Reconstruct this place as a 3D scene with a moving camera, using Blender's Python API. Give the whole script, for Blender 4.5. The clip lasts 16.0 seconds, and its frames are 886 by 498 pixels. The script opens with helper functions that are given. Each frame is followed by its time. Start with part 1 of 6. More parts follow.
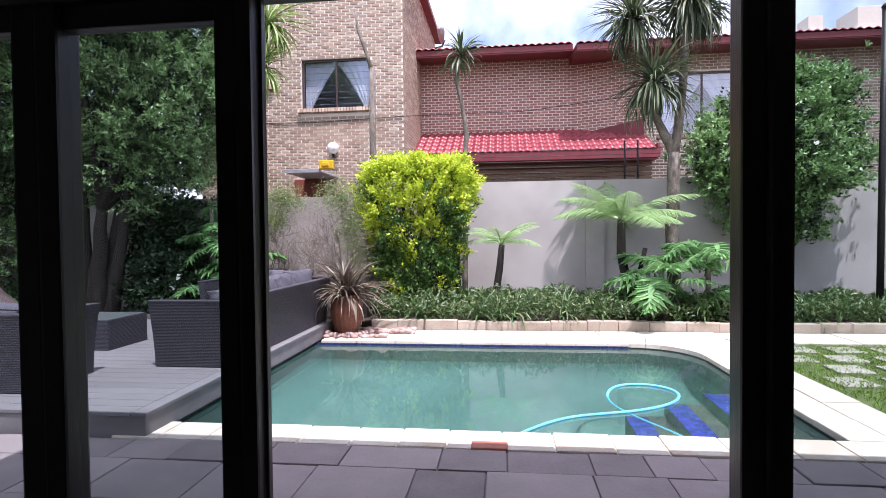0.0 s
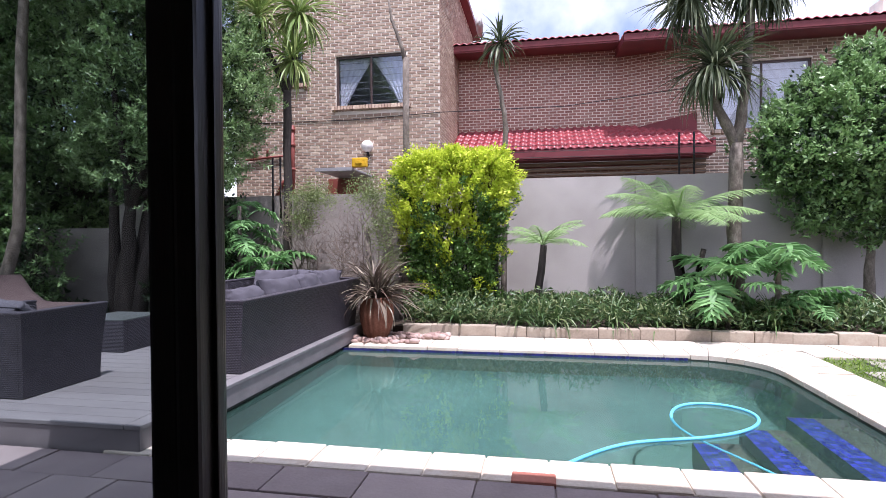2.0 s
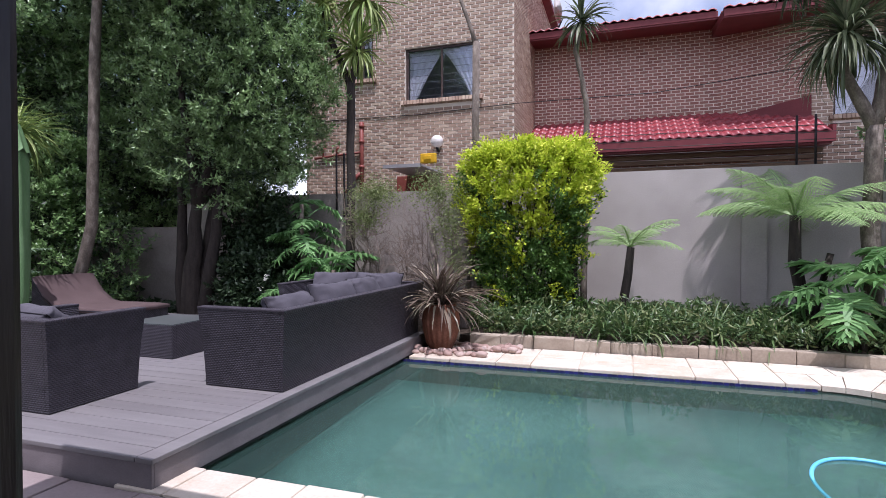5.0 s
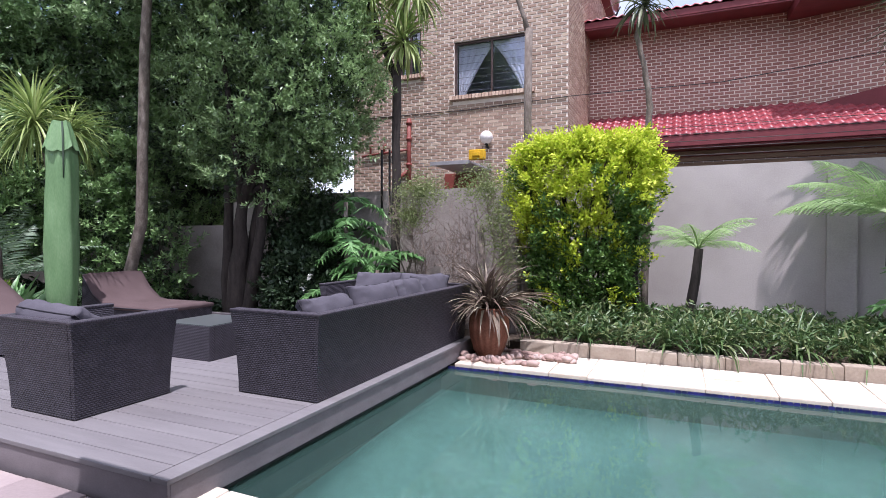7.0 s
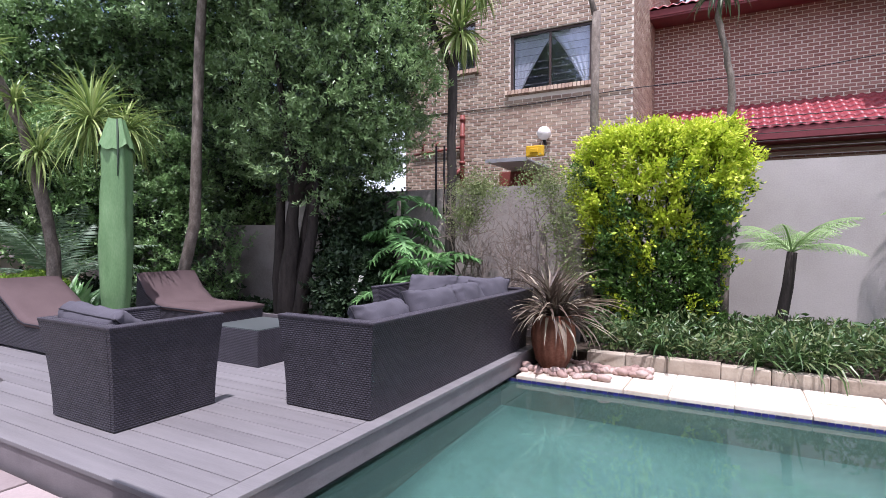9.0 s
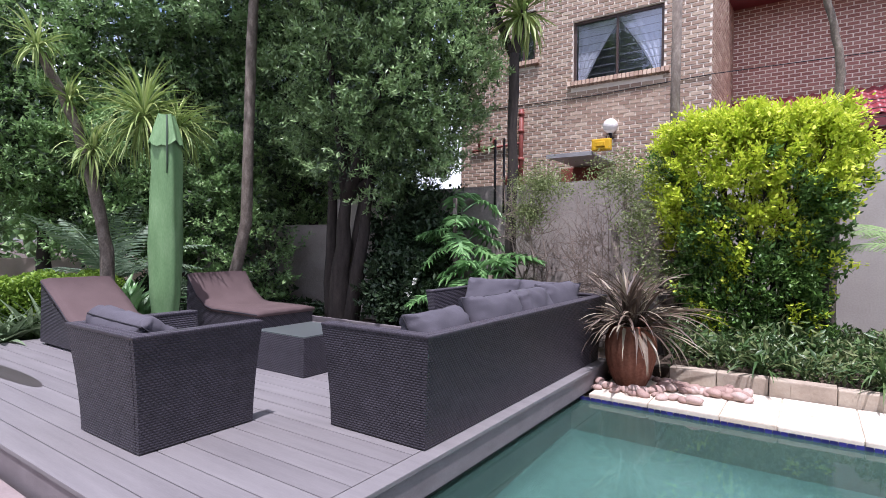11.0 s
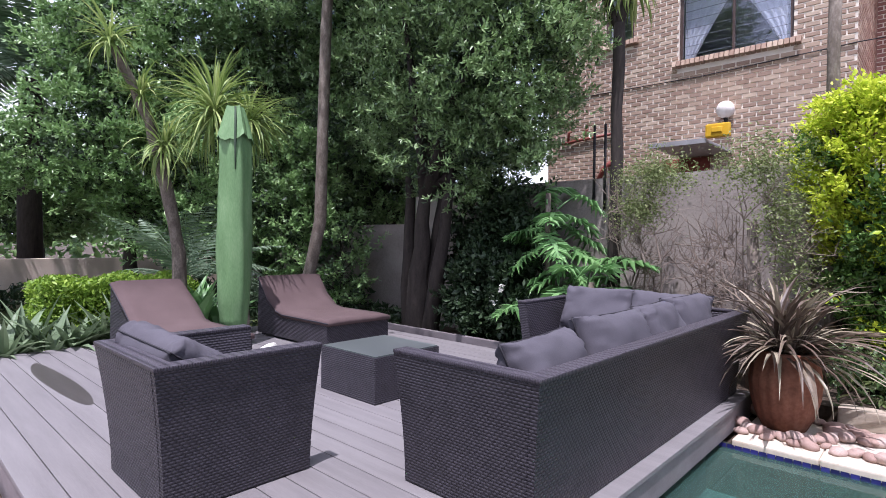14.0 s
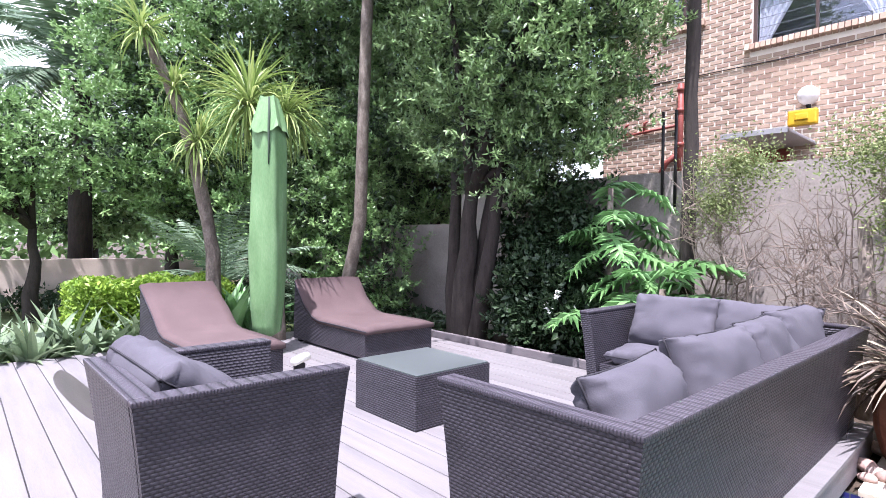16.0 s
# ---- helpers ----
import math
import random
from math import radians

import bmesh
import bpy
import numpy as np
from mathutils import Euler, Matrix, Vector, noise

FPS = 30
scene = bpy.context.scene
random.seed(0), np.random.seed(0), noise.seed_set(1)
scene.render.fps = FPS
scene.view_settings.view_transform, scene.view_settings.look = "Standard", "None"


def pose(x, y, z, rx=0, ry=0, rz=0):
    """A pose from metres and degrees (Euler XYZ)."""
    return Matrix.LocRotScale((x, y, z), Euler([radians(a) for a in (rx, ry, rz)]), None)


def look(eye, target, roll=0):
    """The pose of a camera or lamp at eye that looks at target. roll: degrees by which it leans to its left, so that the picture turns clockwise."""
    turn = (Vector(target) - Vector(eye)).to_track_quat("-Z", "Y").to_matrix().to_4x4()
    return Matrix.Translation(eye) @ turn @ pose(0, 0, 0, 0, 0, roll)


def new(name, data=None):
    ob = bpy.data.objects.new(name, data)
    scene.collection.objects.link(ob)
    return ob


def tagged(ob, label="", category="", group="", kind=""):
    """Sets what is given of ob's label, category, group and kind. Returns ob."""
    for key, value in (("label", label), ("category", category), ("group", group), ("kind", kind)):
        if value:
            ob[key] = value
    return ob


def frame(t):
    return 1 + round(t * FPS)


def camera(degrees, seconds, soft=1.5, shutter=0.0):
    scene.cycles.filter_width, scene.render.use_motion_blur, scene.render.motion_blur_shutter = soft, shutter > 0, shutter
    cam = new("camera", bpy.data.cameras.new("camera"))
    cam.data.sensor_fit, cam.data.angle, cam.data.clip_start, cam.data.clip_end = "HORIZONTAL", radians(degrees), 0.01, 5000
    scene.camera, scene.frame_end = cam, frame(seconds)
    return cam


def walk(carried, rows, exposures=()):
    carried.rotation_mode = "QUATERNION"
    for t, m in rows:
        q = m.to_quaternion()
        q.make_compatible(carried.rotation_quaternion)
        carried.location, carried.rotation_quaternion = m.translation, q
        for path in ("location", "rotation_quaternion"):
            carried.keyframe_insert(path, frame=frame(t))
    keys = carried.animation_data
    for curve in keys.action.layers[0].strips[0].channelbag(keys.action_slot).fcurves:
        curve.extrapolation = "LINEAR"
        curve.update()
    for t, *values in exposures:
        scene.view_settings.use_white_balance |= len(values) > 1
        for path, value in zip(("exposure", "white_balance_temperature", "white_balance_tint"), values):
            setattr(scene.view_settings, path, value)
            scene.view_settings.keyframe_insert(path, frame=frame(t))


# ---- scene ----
cam = camera(79.1, 16.0, soft=0.75)
PATH = [
    (0, (-0.058, 1.719, 1.496), (-0.283, 3.706, 1.449), -0.6),
    (0.5, (-0.035, 1.889, 1.441), (-0.288, 3.873, 1.403), -0.6),
    (1, (-0.07, 2.03, 1.418), (-0.353, 4.01, 1.383), -0.6),
    (1.5, (-0.109, 2.204, 1.44), (-0.429, 4.178, 1.405), -0.6),
    (2, (-0.112, 2.336, 1.401), (-0.477, 4.302, 1.373), -0.4),
    (2.5, (-0.113, 2.483, 1.4), (-0.514, 4.442, 1.374), -0.4),
    (3, (-0.113, 2.6, 1.431), (-0.563, 4.549, 1.401), -0.4),
    (3.5, (-0.101, 2.724, 1.438), (-0.613, 4.657, 1.407), -0.3),
    (4, (-0.124, 2.861, 1.432), (-0.685, 4.781, 1.4), -0.2),
    (6.5, (-0.322, 3.421, 1.436), (-1.076, 5.273, 1.405), 0.1),
    (7, (-0.346, 3.517, 1.432), (-1.15, 5.348, 1.399), 0.2),
    (7.5, (-0.398, 3.607, 1.413), (-1.239, 5.421, 1.381), 0.2),
    (8, (-0.489, 3.702, 1.421), (-1.372, 5.496, 1.39), 0.3),
    (8.5, (-0.583, 3.805, 1.43), (-1.511, 5.576, 1.398), 0.4),
    (9, (-0.659, 3.883, 1.43), (-1.624, 5.635, 1.399), 0.5),
    (11.5, (-1.103, 4.445, 1.412), (-2.274, 6.066, 1.384), 0.6),
    (12, (-1.201, 4.536, 1.413), (-2.406, 6.133, 1.385), 0.6),
    (12.5, (-1.314, 4.644, 1.422), (-2.56, 6.209, 1.395), 0.7),
    (13, (-1.405, 4.768, 1.428), (-2.694, 6.297, 1.4), 0.7),
    (13.5, (-1.509, 4.857, 1.419), (-2.835, 6.354, 1.388), 0.7),
    (14, (-1.627, 4.955, 1.428), (-2.986, 6.422, 1.397), 0.7),
    (14.5, (-1.75, 5.052, 1.434), (-3.137, 6.493, 1.403), 0.7),
    (15, (-1.872, 5.167, 1.432), (-3.285, 6.581, 1.4), 0.8),
    (15.5, (-1.981, 5.275, 1.43), (-3.427, 6.656, 1.398), 0.8),
    (16, (-2.067, 5.349, 1.419), (-3.542, 6.7, 1.391), 0.8),
]
EXPOSURES = [(0.0, 0.82, 5950, 26), (1.5, 0.58, 5950, 26), (2.5, 0.44, 5950, 26), (3.5, 0.02, 5950, 26), (4.2, -0.02, 5950, 26), (7.0, 0.42, 5950, 26), (9.0, 0.46, 5950, 26),
             (12.5, 0.42, 5950, 26), (13.5, 0.28, 5950, 26), (14.5, 0.90, 5950, 26), (16.0, 1.45, 5950, 26)]
walk(cam, [(t, look(eye, target, roll)) for t, eye, target, roll in PATH], EXPOSURES)

# ---- light ----
SUN = Vector((0.15, -0.265, 0.95)).normalized()
world = bpy.data.worlds.new("sky_world")
scene.world = world
world.use_nodes = True
wn = world.node_tree.nodes
sky = wn.new("ShaderNodeTexSky")
sky.sky_type = "NISHITA"
sky.sun_disc = False
sky.sun_elevation = math.asin(SUN.z)
sky.sun_rotation = math.atan2(SUN.x, SUN.y)
sky.dust_density = 2.0
cl = wn.new("ShaderNodeTexNoise")
cl.inputs["Scale"].default_value = 2.6
cl.inputs["Detail"].default_value = 8
clr = wn.new("ShaderNodeValToRGB")
clr.color_ramp.elements[0].position, clr.color_ramp.elements[1].position = 0.40, 0.62
clm = wn.new("ShaderNodeMixRGB")
clm.inputs[2].default_value = (9.5, 9.8, 10.2, 1)
for a, b in ((cl.outputs["Fac"], clr.inputs["Fac"]), (clr.outputs["Color"], clm.inputs[0]), (sky.outputs["Color"], clm.inputs[1]),
             (clm.outputs["Color"], wn["Background"].inputs["Color"])):
    world.node_tree.links.new(a, b)
wn["Background"].inputs["Strength"].default_value = 0.15
sun = new("sun", bpy.data.lights.new("sun", "SUN"))
sun.data.energy, sun.data.angle, sun.data.color = 4.6, radians(0.5), (1.0, 0.975, 0.94)
sun.matrix_world = look(tuple(SUN * 40), (0, 0, 0))

# ---- materials ----


def nodes_of(name):
    m = bpy.data.materials.new(name)
    m.use_nodes = True
    return m, m.node_tree.nodes, m.node_tree.links, m.node_tree.nodes["Principled BSDF"]


def ramp(ns, cols):
    r = ns.new("ShaderNodeValToRGB")
    e = r.color_ramp.elements
    while len(e) < len(cols):
        e.new(0.5)
    for i, c in enumerate(cols):
        e[i].position = i / (len(cols) - 1)
        e[i].color = (*c, 1)
    return r


def mat(name, cols, scale=6.0, rough=0.7, bump=0.2, fine=60.0, vary="", amount=0.5, metal=0.0, spec=0.4, stretch=(1, 1, 1), trans=0.0):
    """cols: the colours from dark to light; vary: 'island' or 'object' shifts them piece by piece."""
    m, ns, ls, b = nodes_of(name)
    tc = ns.new("ShaderNodeTexCoord")
    mp = ns.new("ShaderNodeMapping")
    mp.inputs["Scale"].default_value = stretch
    ls.new(tc.outputs["Object"], mp.inputs["Vector"])
    n1 = ns.new("ShaderNodeTexNoise")
    n1.inputs["Scale"].default_value, n1.inputs["Detail"].default_value = scale, 6
    n2 = ns.new("ShaderNodeTexNoise")
    n2.inputs["Scale"].default_value, n2.inputs["Detail"].default_value = fine, 4
    for n in (n1, n2):
        ls.new(mp.outputs["Vector"], n.inputs["Vector"])
    mix = ns.new("ShaderNodeMath")
    mix.operation = "MULTIPLY_ADD"
    mix.inputs[1].default_value = 0.35
    ls.new(n2.outputs["Fac"], mix.inputs[0])
    sc = ns.new("ShaderNodeMath")
    sc.operation = "MULTIPLY"
    sc.inputs[1].default_value = 0.65
    ls.new(n1.outputs["Fac"], sc.inputs[0])
    ls.new(sc.outputs[0], mix.inputs[2])
    rg = ns.new("ShaderNodeMapRange")
    rg.inputs["From Min"].default_value, rg.inputs["From Max"].default_value = 0.3, 0.7
    ls.new(mix.outputs[0], rg.inputs["Value"])
    fac = rg.outputs["Result"]
    if vary:
        if vary == "island":
            src = ns.new("ShaderNodeNewGeometry").outputs["Random Per Island"]
        else:
            src = ns.new("ShaderNodeObjectInfo").outputs["Random"]
        mm = ns.new("ShaderNodeMix")
        mm.inputs["Factor"].default_value = amount
        ls.new(fac, mm.inputs["A"])
        ls.new(src, mm.inputs["B"])
        fac = mm.outputs["Result"]
    r = ramp(ns, cols)
    ls.new(fac, r.inputs["Fac"])
    ls.new(r.outputs["Color"], b.inputs["Base Color"])
    b.inputs["Roughness"].default_value = rough
    b.inputs["Metallic"].default_value = metal
    b.inputs["Specular IOR Level"].default_value = spec
    if bump:
        bp = ns.new("ShaderNodeBump")
        bp.inputs["Strength"].default_value, bp.inputs["Distance"].default_value = bump, 0.01
        ls.new(mix.outputs[0], bp.inputs["Height"])
        ls.new(bp.outputs["Normal"], b.inputs["Normal"])
    if trans:
        tl = ns.new("ShaderNodeBsdfTranslucent")
        ls.new(r.outputs["Color"], tl.inputs["Color"])
        ms = ns.new("ShaderNodeMixShader")
        ms.inputs[0].default_value = trans
        ls.new(b.outputs[0], ms.inputs[1])
        ls.new(tl.outputs[0], ms.inputs[2])
        ls.new(ms.outputs[0], ns["Material Output"].inputs["Surface"])
    return m


def weave(name, dark, light, cu=0.034, cv=0.0135, rough=0.42):
    """Flat synthetic strands, woven over and under, at true size from the mesh's UVs in metres."""
    m, ns, ls, b = nodes_of(name)
    uv = ns.new("ShaderNodeUVMap")
    uv.uv_map = "metres"
    sp = ns.new("ShaderNodeSeparateXYZ")
    ls.new(uv.outputs["UV"], sp.inputs[0])

    def math_node(op, a, c=None, v=None):
        n = ns.new("ShaderNodeMath")
        n.operation = op
        ls.new(a, n.inputs[0])
        if c is not None:
            ls.new(c, n.inputs[1])
        elif v is not None:
            n.inputs[1].default_value = v
        return n.outputs[0]

    v = math_node("DIVIDE", sp.outputs["Y"], v=cv)
    row = math_node("FLOOR", v)
    u = math_node("ADD", math_node("DIVIDE", sp.outputs["X"], v=cu), math_node("MULTIPLY", row, v=0.5))
    hu = math_node("ABSOLUTE", math_node("SINE", math_node("MULTIPLY", u, v=math.pi)))
    hv = math_node("ABSOLUTE", math_node("SINE", math_node("MULTIPLY", v, v=math.pi)))
    h = math_node("POWER", math_node("MULTIPLY", math_node("ADD", math_node("MULTIPLY", hu, v=0.8), v=0.2), hv), v=0.6)
    nz = ns.new("ShaderNodeTexNoise")
    nz.inputs["Scale"].default_value = 9
    ls.new(uv.outputs["UV"], nz.inputs["Vector"])
    h2 = math_node("MULTIPLY", h, math_node("ADD", nz.outputs["Fac"], v=0.35))
    r = ramp(ns, [dark, light])
    ls.new(h2, r.inputs["Fac"])
    ls.new(r.outputs["Color"], b.inputs["Base Color"])
    bp = ns.new("ShaderNodeBump")
    bp.inputs["Strength"].default_value, bp.inputs["Distance"].default_value = 1.0, 0.005
    ls.new(h, bp.inputs["Height"])
    ls.new(bp.outputs["Normal"], b.inputs["Normal"])
    b.inputs["Roughness"].default_value = rough
    b.inputs["Specular IOR Level"].default_value = 0.35
    return m


def clear(name, tint, ior, rough=0.0, ripple=0.0, rscale=3.0, murk=None, thick=0.3, bend=False):
    """A clear sheet: tinted straight-through light, with a gloss by Fresnel."""
    m, ns, ls, b = nodes_of(name)
    ns.remove(b)
    tr = ns.new("ShaderNodeBsdfRefraction" if bend else "ShaderNodeBsdfTransparent")
    if bend:
        tr.inputs["IOR"].default_value = ior
    tr.inputs["Color"].default_value = (*tint, 1)
    gl = ns.new("ShaderNodeBsdfGlossy")
    gl.inputs["Roughness"].default_value = rough
    lw = ns.new("ShaderNodeLayerWeight")
    lw.inputs["Blend"].default_value = 0.5
    pw = ns.new("ShaderNodeMath")
    pw.operation, pw.inputs[1].default_value = "POWER", 5.0
    ls.new(lw.outputs["Facing"], pw.inputs[0])
    f0 = ((ior - 1) / (ior + 1)) ** 2
    fr = ns.new("ShaderNodeMath")
    fr.operation, fr.inputs[1].default_value, fr.inputs[2].default_value = "MULTIPLY_ADD", 1 - f0, f0
    ls.new(pw.outputs[0], fr.inputs[0])
    ms = ns.new("ShaderNodeMixShader")
    ls.new(fr.outputs[0], ms.inputs[0])
    body = tr.outputs[0]
    if murk:
        df = ns.new("ShaderNodeBsdfDiffuse")
        tn = ns.new("ShaderNodeTexNoise")
        tn.inputs["Scale"].default_value, tn.inputs["Detail"].default_value = 0.7, 5
        rm = ramp(ns, [tuple(c * 0.45 for c in murk), murk, tuple(c * 1.7 for c in murk)])
        ls.new(tn.outputs["Fac"], rm.inputs["Fac"])
        ls.new(rm.outputs["Color"], df.inputs["Color"])
        mk = ns.new("ShaderNodeMixShader")
        mk.inputs[0].default_value = thick
        ls.new(tr.outputs[0], mk.inputs[1])
        ls.new(df.outputs[0], mk.inputs[2])
        body = mk.outputs[0]
    ls.new(body, ms.inputs[1])
    ls.new(gl.outputs[0], ms.inputs[2])
    ls.new(ms.outputs[0], ns["Material Output"].inputs["Surface"])
    if ripple:
        tc = ns.new("ShaderNodeTexCoord")
        nz = ns.new("ShaderNodeTexNoise")
        nz.inputs["Scale"].default_value, nz.inputs["Detail"].default_value = rscale, 5
        ls.new(tc.outputs["Object"], nz.inputs["Vector"])
        bp = ns.new("ShaderNodeBump")
        bp.inputs["Strength"].default_value, bp.inputs["Distance"].default_value = ripple, 0.05
        ls.new(nz.outputs["Fac"], bp.inputs["Height"])
        for n in (gl, lw, tr) if bend else (gl, lw):
            ls.new(bp.outputs["Normal"], n.inputs["Normal"])
    return m


